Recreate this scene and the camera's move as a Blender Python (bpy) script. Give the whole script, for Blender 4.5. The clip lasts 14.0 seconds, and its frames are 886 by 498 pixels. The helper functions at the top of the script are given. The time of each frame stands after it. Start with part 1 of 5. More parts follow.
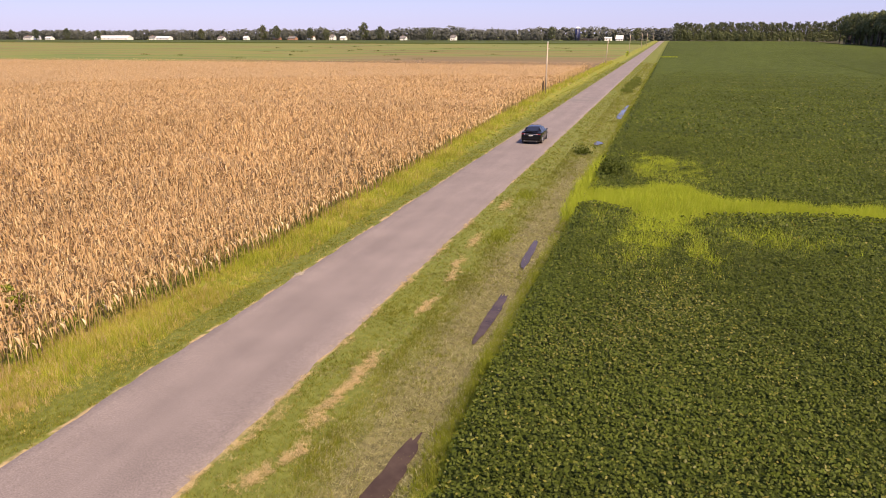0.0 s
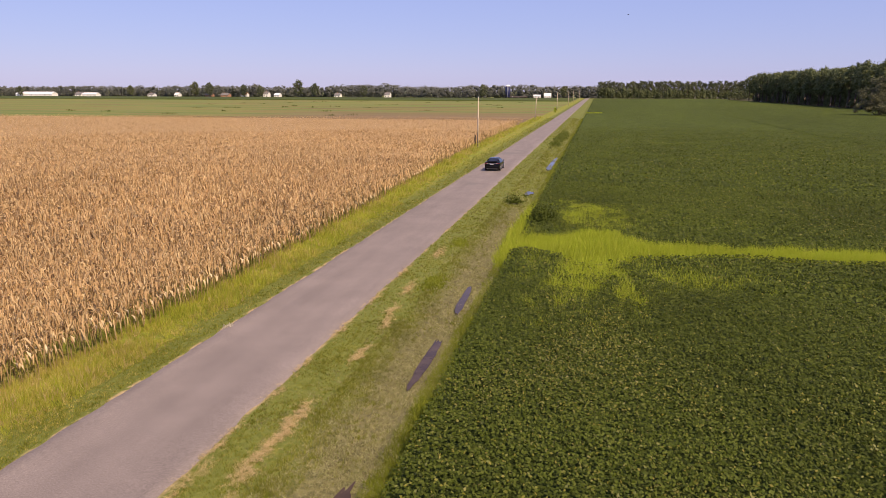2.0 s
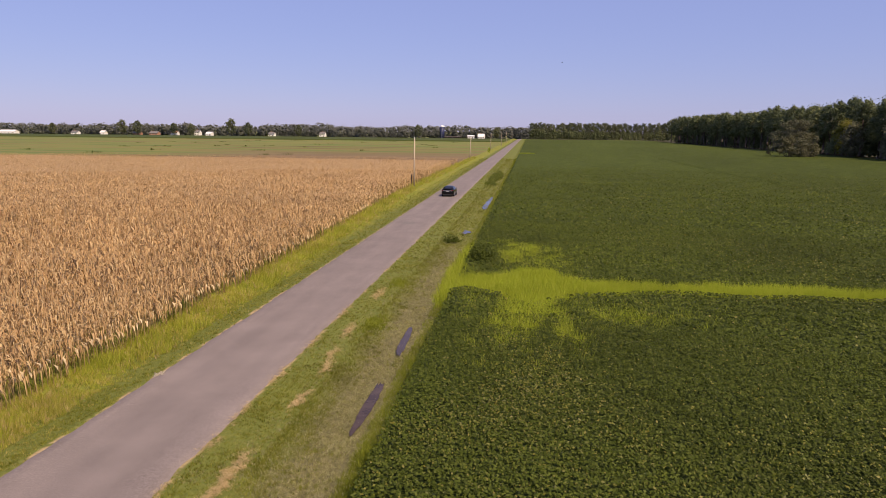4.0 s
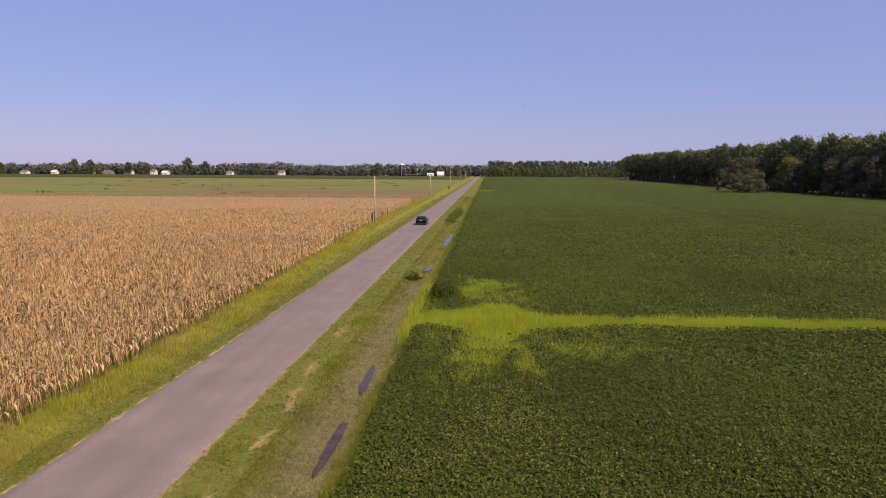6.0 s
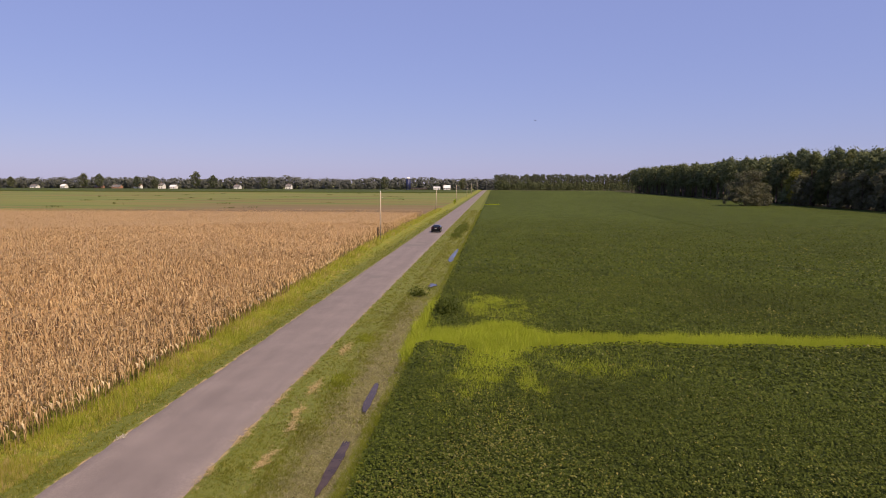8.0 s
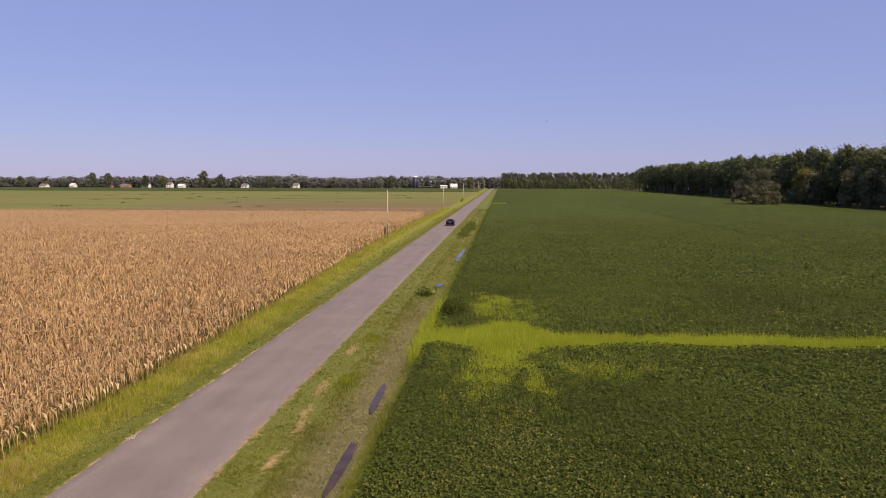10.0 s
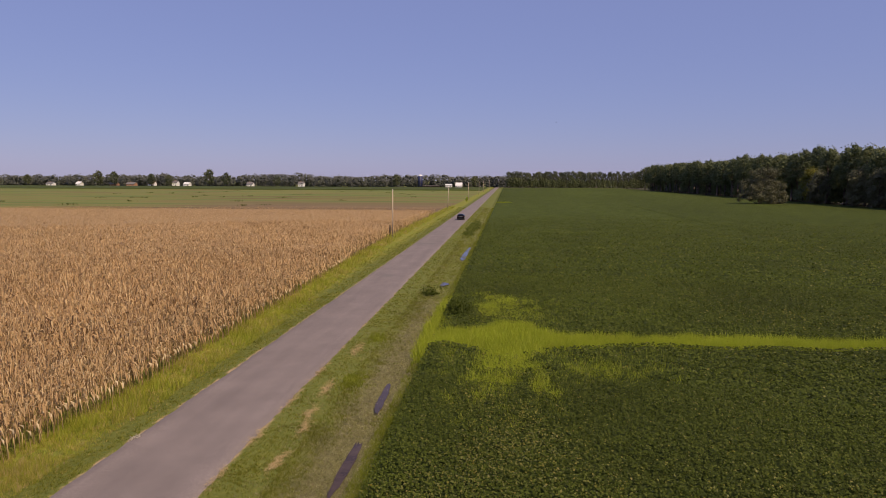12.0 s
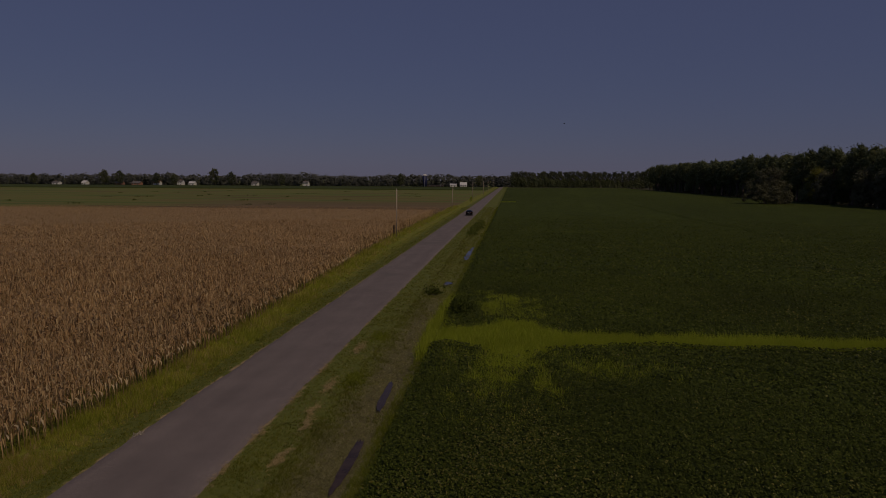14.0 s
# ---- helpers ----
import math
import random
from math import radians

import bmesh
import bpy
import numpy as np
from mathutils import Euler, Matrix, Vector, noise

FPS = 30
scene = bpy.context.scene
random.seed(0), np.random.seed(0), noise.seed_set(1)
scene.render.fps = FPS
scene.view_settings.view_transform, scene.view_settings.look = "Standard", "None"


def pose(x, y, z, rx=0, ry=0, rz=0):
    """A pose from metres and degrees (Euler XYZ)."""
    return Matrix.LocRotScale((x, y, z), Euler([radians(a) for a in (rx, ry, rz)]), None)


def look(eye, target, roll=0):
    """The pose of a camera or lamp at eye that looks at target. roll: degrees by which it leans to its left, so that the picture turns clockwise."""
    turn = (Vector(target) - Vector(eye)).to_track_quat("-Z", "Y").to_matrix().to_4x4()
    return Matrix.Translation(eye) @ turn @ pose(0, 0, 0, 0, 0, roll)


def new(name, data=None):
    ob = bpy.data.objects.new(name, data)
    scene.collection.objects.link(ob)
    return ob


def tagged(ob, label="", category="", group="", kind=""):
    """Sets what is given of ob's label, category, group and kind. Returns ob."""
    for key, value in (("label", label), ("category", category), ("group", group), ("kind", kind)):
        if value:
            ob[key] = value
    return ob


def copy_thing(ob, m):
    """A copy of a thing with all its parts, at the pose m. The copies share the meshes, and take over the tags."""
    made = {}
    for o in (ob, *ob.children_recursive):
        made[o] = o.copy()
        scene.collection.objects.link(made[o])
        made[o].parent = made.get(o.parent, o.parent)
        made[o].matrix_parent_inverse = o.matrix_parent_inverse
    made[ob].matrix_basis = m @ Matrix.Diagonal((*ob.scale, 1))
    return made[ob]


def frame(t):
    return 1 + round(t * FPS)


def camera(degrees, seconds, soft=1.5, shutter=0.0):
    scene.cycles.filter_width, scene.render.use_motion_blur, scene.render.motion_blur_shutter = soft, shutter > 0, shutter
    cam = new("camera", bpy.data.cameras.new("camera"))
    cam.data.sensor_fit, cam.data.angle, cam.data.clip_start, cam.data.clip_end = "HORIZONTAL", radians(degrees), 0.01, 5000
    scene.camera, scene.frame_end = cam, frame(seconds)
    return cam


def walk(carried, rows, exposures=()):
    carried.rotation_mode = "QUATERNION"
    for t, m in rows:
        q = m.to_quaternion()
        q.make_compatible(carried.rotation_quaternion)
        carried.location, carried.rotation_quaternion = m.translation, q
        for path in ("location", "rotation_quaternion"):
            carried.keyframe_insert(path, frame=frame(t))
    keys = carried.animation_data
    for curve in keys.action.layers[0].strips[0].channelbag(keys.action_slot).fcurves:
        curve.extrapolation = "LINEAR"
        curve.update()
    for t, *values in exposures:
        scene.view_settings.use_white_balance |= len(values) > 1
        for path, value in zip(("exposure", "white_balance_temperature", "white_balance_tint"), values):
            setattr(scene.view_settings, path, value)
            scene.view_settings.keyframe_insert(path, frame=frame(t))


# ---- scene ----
cam = camera(66.8, 14.0, 0.8)
PATH = [
    (0, (12.559, -5.516, 10.306), (11.967, -3.707, 9.693), -0.1),
    (0.5, (12.675, -5.597, 10.26), (12.148, -3.754, 9.689), 0.0),
    (1, (12.754, -5.669, 10.183), (12.266, -3.802, 9.654), 0.1),
    (1.5, (12.828, -5.66, 10.097), (12.372, -3.776, 9.606), 0.0),
    (2, (12.815, -5.602, 10.03), (12.389, -3.703, 9.57), 0.1),
    (2.5, (12.799, -5.59, 10.033), (12.389, -3.681, 9.601), 0.2),
    (3, (12.742, -5.603, 10.007), (12.349, -3.684, 9.605), 0.2),
    (3.5, (12.61, -5.569, 10.063), (12.292, -3.63, 9.688), 0.4),
    (6, (12.614, -6.034, 10.201), (12.483, -4.052, 9.964), 0.3),
    (6.5, (12.618, -6.074, 10.241), (12.488, -4.09, 10.027), 0.3),
    (7, (12.694, -6.113, 10.273), (12.558, -4.127, 10.077), 0.2),
    (7.5, (12.754, -6.194, 10.407), (12.611, -4.209, 10.21), 0.3),
    (8, (12.824, -6.285, 10.511), (12.673, -4.3, 10.313), 0.2),
    (10.5, (12.827, -6.27, 10.699), (12.651, -4.288, 10.494), 0.2),
    (11, (12.791, -6.192, 10.74), (12.612, -4.211, 10.533), 0.3),
    (11.5, (12.8, -6.147, 10.697), (12.617, -4.166, 10.491), 0.2),
    (12, (12.781, -6.132, 10.678), (12.595, -4.151, 10.472), 0.2),
    (12.5, (12.771, -6.144, 10.654), (12.581, -4.164, 10.448), 0.1),
    (13, (12.777, -6.177, 10.617), (12.586, -4.197, 10.411), 0.1),
    (13.5, (12.866, -6.18, 10.614), (12.67, -4.201, 10.406), 0.1),
    (14, (12.894, -6.217, 10.636), (12.695, -4.238, 10.429), 0.3),
]

EXPO = 0.22
TINT = 36
WARM = [(0, 6700), (3.0, 6620), (6.0, 6550), (14.0, 6550)]
FADE = [(0, 0.46), (1.0, 0.30), (2.0, 0.16), (3.0, 0.05), (4.5, -0.04), (6.0, -0.1), (11.2, -0.1), (11.6, -0.22), (12.0, -0.42), (12.5, -0.82),
        (13.0, -1.35), (13.5, -1.88), (14.0, -2.58)]
walk(cam, [(t, look(eye, target, roll)) for t, eye, target, roll in PATH],
     [(t, EXPO + s, float(np.interp(t, *zip(*WARM))), TINT) for t, s in FADE])

# ---- light ----
SUN_EL, SUN_AZ = radians(50), math.atan2(-0.66, 0.75)   # azimuth from +x towards +y
sun_way = Vector((math.cos(SUN_EL) * math.cos(SUN_AZ), math.cos(SUN_EL) * math.sin(SUN_AZ), math.sin(SUN_EL)))
world = bpy.data.worlds.new("sky")
scene.world = world
world.use_nodes = True
wn = world.node_tree
sky = wn.nodes.new("ShaderNodeTexSky")
sky.sky_type = "NISHITA"
sky.sun_disc = False
sky.sun_elevation = SUN_EL
sky.sun_rotation = math.pi / 2 - SUN_AZ
sky.air_density, sky.dust_density, sky.ozone_density = 1.2, 0.2, 7.0
haze = wn.nodes.new("ShaderNodeMix")   # hazy late-summer sky: the clear sky veiled with pale blue
haze.data_type = "RGBA"
haze.inputs[0].default_value = 0.5
haze.inputs[7].default_value = (4.45, 6.05, 10.6, 1)
wn.links.new(sky.outputs[0], haze.inputs[6])
wn.links.new(haze.outputs[2], wn.nodes["Background"].inputs[0])
wn.nodes["Background"].inputs[1].default_value = 0.070
sun = new("sun", bpy.data.lights.new("sun", "SUN"))
sun.data.energy, sun.data.angle, sun.data.color = 5.0, radians(0.5), (1.0, 0.88, 0.53)
sun.matrix_world = look(sun_way * 100, (0, 0, 0))

# ---- materials ----
def put(nt, socket, value):
    if isinstance(value, bpy.types.NodeSocket):
        nt.links.new(value, socket)
    elif isinstance(value, tuple) and len(value) == 3 and socket.type == "RGBA":
        socket.default_value = (*value, 1)
    else:
        socket.default_value = value


def calc(nt, op, a, b=0.0, c=0.0):
    n = nt.nodes.new("ShaderNodeMath")
    n.operation = op
    for s, v in zip(n.inputs, (a, b, c)):
        put(nt, s, v)
    return n.outputs[0]


def mix(nt, fac, a, b, how="MIX"):
    n = nt.nodes.new("ShaderNodeMix")
    n.data_type, n.blend_type = "RGBA", how
    put(nt, n.inputs[0], fac), put(nt, n.inputs[6], a), put(nt, n.inputs[7], b)
    return n.outputs[2]


def place(nt, local=False, stretch=(1, 1, 1)):
    src = nt.nodes.new("ShaderNodeTexCoord").outputs["Object"] if local else nt.nodes.new("ShaderNodeNewGeometry").outputs["Position"]
    m = nt.nodes.new("ShaderNodeMapping")
    nt.links.new(src, m.inputs[0])
    m.inputs["Scale"].default_value = stretch
    return m.outputs[0]


def grain(nt, scale, vec, detail=4.0, rough=0.6):
    n = nt.nodes.new("ShaderNodeTexNoise")
    n.inputs["Scale"].default_value, n.inputs["Detail"].default_value, n.inputs["Roughness"].default_value = scale, detail, rough
    nt.links.new(vec, n.inputs["Vector"])
    return n.outputs[0]


def ramp(nt, fac, *stops):
    n = nt.nodes.new("ShaderNodeValToRGB")
    e = n.color_ramp.elements
    while len(e) < len(stops):
        e.new(0.5)
    for el, (p, c) in zip(e, stops):
        el.position = p
        el.color = (*c, 1) if isinstance(c, tuple) else (c, c, c, 1)
    put(nt, n.inputs[0], fac)
    return n.outputs[0]


def step(nt, v, lo, hi):
    n = nt.nodes.new("ShaderNodeMapRange")
    n.interpolation_type = "SMOOTHSTEP"
    put(nt, n.inputs[0], v)
    n.inputs[1].default_value, n.inputs[2].default_value = lo, hi
    return n.outputs[0]


def relief(nt, bsdf, height, strength, distance):
    n = nt.nodes.new("ShaderNodeBump")
    n.inputs["Strength"].default_value, n.inputs["Distance"].default_value = strength, distance
    put(nt, n.inputs["Height"], height)
    nt.links.new(n.outputs[0], bsdf.inputs["Normal"])


def blank(name, rough=0.8, metal=0.0, spec=0.5):
    m = bpy.data.materials.new(name)
    m.use_nodes = True
    b = m.node_tree.nodes["Principled BSDF"]
    b.inputs["Roughness"].default_value, b.inputs["Metallic"].default_value = rough, metal
    b.inputs["Specular IOR Level"].default_value = spec
    return m, m.node_tree, b


def plain(name, col, rough=0.6, metal=0.0, size=3.0, vary=0.25, spec=0.5, bumps=0.15):
    """A surface of one colour, with mottling at two sizes."""
    m, nt, b = blank(name, rough, metal, spec)
    v = place(nt, True)
    f = calc(nt, "ADD", grain(nt, size, v), calc(nt, "MULTIPLY", grain(nt, size * 9, v), 0.5))
    put(nt, b.inputs["Base Color"], mix(nt, 1.0, col, ramp(nt, f, (0.45, 1 - vary), (1.0, 1.0)), "MULTIPLY"))
    if bumps:
        relief(nt, b, f, bumps, 0.01)
    return m


def foliage(name, cols, big=0.05, rough=0.6, through_light=0.25, vary=(0.72, 1.2), spec=0.3):
    """Leaves: colour leaf by leaf, and drifting slowly over the place."""
    m, nt, b = blank(name, rough, 0, spec)
    isle = nt.nodes.new("ShaderNodeNewGeometry").outputs["Random Per Island"]
    n = len(cols)
    col = ramp(nt, isle, *[(i / (n - 1) if n > 1 else 0, c) for i, c in enumerate(cols)])
    drift = grain(nt, big, place(nt), 5.0)
    col = mix(nt, 1.0, col, ramp(nt, drift, (0.3, vary[0]), (0.7, vary[1])), "MULTIPLY")
    put(nt, b.inputs["Base Color"], col)
    if through_light:
        t = nt.nodes.new("ShaderNodeBsdfTranslucent")
        put(nt, t.inputs[0], col)
        mx = nt.nodes.new("ShaderNodeMixShader")
        mx.inputs[0].default_value = through_light
        nt.links.new(b.outputs[0], mx.inputs[1]), nt.links.new(t.outputs[0], mx.inputs[2])
        nt.links.new(mx.outputs[0], nt.nodes["Material Output"].inputs[0])
    return m


def tree_leaves(name, cols):
    """Crown leaves: clump by clump, and tree by tree."""
    m = foliage(name, cols, 0.12, 0.7, 0.42, (0.8, 1.15), 0.08)
    nt = m.node_tree
    b = nt.nodes["Principled BSDF"]
    old = b.inputs["Base Color"].links[0].from_socket
    one = nt.nodes.new("ShaderNodeObjectInfo").outputs["Random"]
    put(nt, b.inputs["Base Color"], mix(nt, 1.0, old, ramp(nt, one, (0.0, (0.78, 0.82, 0.88)), (0.5, (1.0, 1.0, 1.0)), (1.0, (1.14, 1.08, 0.95))), "MULTIPLY"))
    return m


CORN_END = 203.0


def ground_material():
    m, nt, b = blank("ground", 0.95, 0, 0.15)
    pos = place(nt)
    sep = nt.nodes.new("ShaderNodeSeparateXYZ")
    nt.links.new(pos, sep.inputs[0])
    x, y = sep.outputs[0], sep.outputs[1]
    wob = calc(nt, "MULTIPLY", calc(nt, "SUBTRACT", grain(nt, 0.35, pos), 0.5), 2.2)
    xw = calc(nt, "ADD", x, wob)
    fine = grain(nt, 5.0, pos, 6.0)
    mid = grain(nt, 0.6, pos, 5.0)
    # verges beside the road
    green = ramp(nt, fine, (0.3, (0.085, 0.105, 0.020)), (0.7, (0.15, 0.165, 0.036)))
    gold = ramp(nt, fine, (0.3, (0.17, 0.165, 0.025)), (0.7, (0.27, 0.24, 0.045)))
    straw = ramp(nt, fine, (0.3, (0.24, 0.18, 0.09)), (0.7, (0.40, 0.31, 0.17)))
    dead = ramp(nt, fine, (0.35, (0.07, 0.065, 0.03)), (0.65, (0.17, 0.155, 0.07)))
    lime = ramp(nt, fine, (0.3, (0.12, 0.145, 0.018)), (0.7, (0.20, 0.225, 0.03)))
    verge = mix(nt, calc(nt, "MULTIPLY", step(nt, mid, 0.56, 0.8), 0.6), green, gold)
    verge = mix(nt, step(nt, xw, -4.2, -5.4), verge, mix(nt, step(nt, mid, 0.45, 0.6), lime, gold))
    verge = mix(nt, calc(nt, "MULTIPLY", step(nt, xw, 4.6, 5.8), step(nt, y, 62.0, 46.0)), verge, dead)
    verge = mix(nt, step(nt, xw, 7.2, 7.7), verge, lime)
    # a worn strip of dry earth and straw along both road edges
    near_edge = calc(nt, "ADD", calc(nt, "ABSOLUTE", x), calc(nt, "MULTIPLY", wob, 0.22))
    edge = calc(nt, "MULTIPLY", step(nt, near_edge, 2.62, 2.48), step(nt, grain(nt, 0.9, pos), 0.42, 0.56))
    verge = mix(nt, edge, verge, straw)
    # fields
    litter = ramp(nt, fine, (0.3, (0.12, 0.08, 0.045)), (0.7, (0.28, 0.20, 0.11)))
    streak = grain(nt, 1.0, place(nt, False, (0.006, 0.05, 1)), 5.0)
    hay = ramp(nt, streak, (0.34, (0.12, 0.095, 0.04)), (0.44, (0.18, 0.15, 0.05)), (0.52, (0.14, 0.17, 0.042)), (0.66, (0.095, 0.13, 0.033)))
    stubble = ramp(nt, streak, (0.35, (0.12, 0.085, 0.05)), (0.65, (0.21, 0.15, 0.075)))
    yw = calc(nt, "ADD", y, calc(nt, "MULTIPLY", streak, 60.0))
    west = mix(nt, calc(nt, "MAXIMUM", step(nt, yw, 275.0, 370.0), step(nt, x, -75.0, -150.0)), stubble, hay)
    west = mix(nt, step(nt, y, CORN_END - 1, CORN_END + 2), litter, west)
    lawn = ramp(nt, mid, (0.3, (0.10, 0.13, 0.035)), (0.7, (0.17, 0.18, 0.05)))
    west = mix(nt, step(nt, y, 845.0, 850.0), west, lawn)
    soil = ramp(nt, fine, (0.3, (0.035, 0.035, 0.014)), (0.7, (0.075, 0.070, 0.03)))
    col = mix(nt, step(nt, xw, -9.4, -8.6), west, verge)
    col = mix(nt, step(nt, x, 8.2, 8.5), col, soil)
    put(nt, b.inputs["Base Color"], col)
    relief(nt, b, calc(nt, "ADD", fine, mid), 0.6, 0.08)
    return m


def road_material():
    m, nt, b = blank("asphalt", 0.85, 0, 0.35)
    pos = place(nt)
    sep = nt.nodes.new("ShaderNodeSeparateXYZ")
    nt.links.new(pos, sep.inputs[0])
    stones = grain(nt, 22.0, pos, 6.0, 0.75)
    long = grain(nt, 1.0, place(nt, False, (0.9, 0.10, 1)), 5.0)
    blot = grain(nt, 0.35, pos, 6.0)
    col = ramp(nt, stones, (0.32, (0.133, 0.112, 0.102)), (0.55, (0.214, 0.180, 0.166)), (0.72, (0.303, 0.257, 0.239)))
    col = mix(nt, 1.0, col, ramp(nt, long, (0.3, 0.90), (0.7, 1.06)), "MULTIPLY")
    col = mix(nt, 1.0, col, ramp(nt, blot, (0.35, 0.88), (0.65, 1.06)), "MULTIPLY")
    # two wheel tracks, a little darker and smoother
    ax = calc(nt, "ABSOLUTE", calc(nt, "SUBTRACT", calc(nt, "ABSOLUTE", calc(nt, "SUBTRACT", sep.outputs[0], 0.25)), 0.95))
    col = mix(nt, calc(nt, "MULTIPLY", step(nt, ax, 0.55, 0.1), step(nt, long, 0.35, 0.65)), col, mix(nt, 1.0, col, (0.92, 0.92, 0.92), "MULTIPLY"))
    # long dark smears where the binder has bled, and pale worn streaks
    smear = grain(nt, 1.0, place(nt, False, (0.55, 0.035, 1)), 6.0, 0.65)
    col = mix(nt, 1.0, col, ramp(nt, smear, (0.36, (0.90, 0.90, 0.90)), (0.5, (0.98, 0.98, 0.98)), (0.66, (1.05, 1.05, 1.04))), "MULTIPLY")
    blemish = step(nt, grain(nt, 0.9, place(nt, False, (1, 0.45, 1)), 3.0), 0.70, 0.76)
    col = mix(nt, calc(nt, "MULTIPLY", blemish, 0.35), col, (0.10, 0.088, 0.08))
    put(nt, b.inputs["Base Color"], col)
    relief(nt, b, stones, 0.4, 0.006)
    return m


def water_material():
    m, nt, b = blank("ditch_water", 0.1, 0, 0.22)
    pos = place(nt)
    put(nt, b.inputs["Base Color"], ramp(nt, grain(nt, 1.5, pos), (0.35, (0.045, 0.028, 0.017)), (0.7, (0.075, 0.05, 0.032))))
    relief(nt, b, grain(nt, 6.0, pos), 0.05, 0.02)
    return m


MAT_GROUND, MAT_ROAD, MAT_WATER = ground_material(), road_material(), water_material()
MAT_CORN = foliage("dry_corn_leaf", [(0.355, 0.226, 0.104), (0.445, 0.292, 0.141), (0.525, 0.36, 0.18), (0.60, 0.45, 0.243)], 0.06, 0.75, 0.3, (0.85, 1.1), 0.15)
MAT_HUSK = foliage("corn_husk", [(0.50, 0.385, 0.22), (0.66, 0.54, 0.34)], 0.06, 0.7, 0.1, (0.9, 1.1))
MAT_STALK = foliage("corn_stalk", [(0.22, 0.16, 0.07), (0.36, 0.27, 0.12)], 0.06, 0.8, 0)
MAT_SOY = foliage("soybean_leaf", [(0.037, 0.052, 0.005), (0.054, 0.077, 0.007), (0.073, 0.100, 0.010), (0.106, 0.132, 0.020)], 0.07, 0.6, 0.33, (0.72, 1.22), 0.15)
MAT_SOY_YELLOW = foliage("yellowing_soybean_leaf", [(0.08, 0.10, 0.010), (0.125, 0.135, 0.014), (0.165, 0.15, 0.018)], 0.1, 0.5, 0.2)
MAT_WEED = foliage("lime_weed", [(0.27, 0.345, 0.021), (0.34, 0.42, 0.027), (0.40, 0.465, 0.038), (0.46, 0.475, 0.07)], 0.25, 0.6, 0.4, (0.85, 1.15), 0.15)
MAT_BANK = foliage("bank_weed", [(0.17, 0.21, 0.02), (0.24, 0.28, 0.026), (0.31, 0.34, 0.04)], 0.3, 0.65, 0.4, (0.75, 1.2), 0.15)
MAT_MEADOW = foliage("lime_meadow_grass", [(0.25, 0.30, 0.03), (0.32, 0.37, 0.035), (0.40, 0.42, 0.05), (0.46, 0.43, 0.09)], 0.3, 0.65, 0.45, (0.85, 1.2), 0.15)
MAT_RUSH = foliage("rush_blade", [(0.10, 0.13, 0.02), (0.13, 0.165, 0.026), (0.17, 0.19, 0.04)], 0.3, 0.65, 0.3, (0.85, 1.15), 0.15)
MAT_GREEN = foliage("verge_grass", [(0.13, 0.155, 0.016), (0.18, 0.21, 0.022), (0.24, 0.26, 0.032), (0.36, 0.31, 0.10)], 0.3, 0.65, 0.45, (0.8, 1.2), 0.15)
MAT_GOLD = foliage("golden_grass", [(0.30, 0.29, 0.05), (0.42, 0.38, 0.07), (0.52, 0.44, 0.12), (0.60, 0.48, 0.20)], 0.3, 0.7, 0.45, (0.85, 1.15), 0.15)
MAT_DEAD = foliage("grey_ditch_grass", [(0.17, 0.17, 0.06), (0.34, 0.32, 0.14), (0.46, 0.43, 0.25), (0.27, 0.29, 0.09)], 0.3, 0.75, 0.45, (0.85, 1.15), 0.15)
MAT_STRAW = foliage("dry_straw", [(0.42, 0.30, 0.13), (0.52, 0.39, 0.18), (0.60, 0.47, 0.26)], 0.5, 0.8, 0.2, (0.85, 1.1))
MAT_BARK = plain("bark", (0.13, 0.105, 0.08), 0.9, 0, 1.2, 0.5, 0.2, 0.6)
MAT_LEAF = tree_leaves("woodland_leaf", [(0.116, 0.145, 0.072), (0.139, 0.168, 0.08), (0.162, 0.19, 0.09), (0.19, 0.21, 0.10)])
# woodland leaf greyed to paint in haze on the farther trees
MAT_LEAF_HAZED = tree_leaves("hazed_woodland_leaf", [(0.11, 0.13, 0.075), (0.13, 0.148, 0.085), (0.15, 0.166, 0.094)])
# distance haze put into the leaf colour: paler and bluer than near trees
MAT_HAZED_FAR_LEAF = foliage("hazed_far_woodland_leaf", [(0.145, 0.155, 0.138), (0.155, 0.165, 0.145), (0.165, 0.175, 0.152)], 0.02, 0.8, 0.5, (0.85, 1.1), 0.1)
MAT_LEAF_BROWN = tree_leaves("browning_leaf", [(0.125, 0.13, 0.075), (0.145, 0.146, 0.086), (0.165, 0.16, 0.098), (0.135, 0.146, 0.076)])
MAT_LEAF_YELLOW = tree_leaves("yellow_leaf", [(0.17, 0.18, 0.035), (0.23, 0.215, 0.04), (0.16, 0.155, 0.04)])
MAT_POLE = plain("weathered_pole_wood", (0.52, 0.43, 0.33), 0.85, 0, 1.5, 0.35, 0.3, 0.4)
MAT_POST = plain("dark_post_wood", (0.06, 0.045, 0.035), 0.85, 0, 3.0, 0.4)
MAT_CERAMIC = plain("pale_ceramic", (0.70, 0.70, 0.68), 0.3)
MAT_WHITE = plain("white_siding", (0.78, 0.77, 0.74), 0.55, 0, 0.4, 0.12)
MAT_ROOF_PALE = plain("pale_metal_roof", (0.72, 0.72, 0.71), 0.45, 0, 0.3, 0.1)
MAT_ROOF_GREY = plain("grey_shingle_roof", (0.17, 0.16, 0.155), 0.85, 0, 0.8, 0.3)
MAT_BRICK = plain("red_brick_wall", (0.42, 0.22, 0.14), 0.85, 0, 0.8, 0.3)
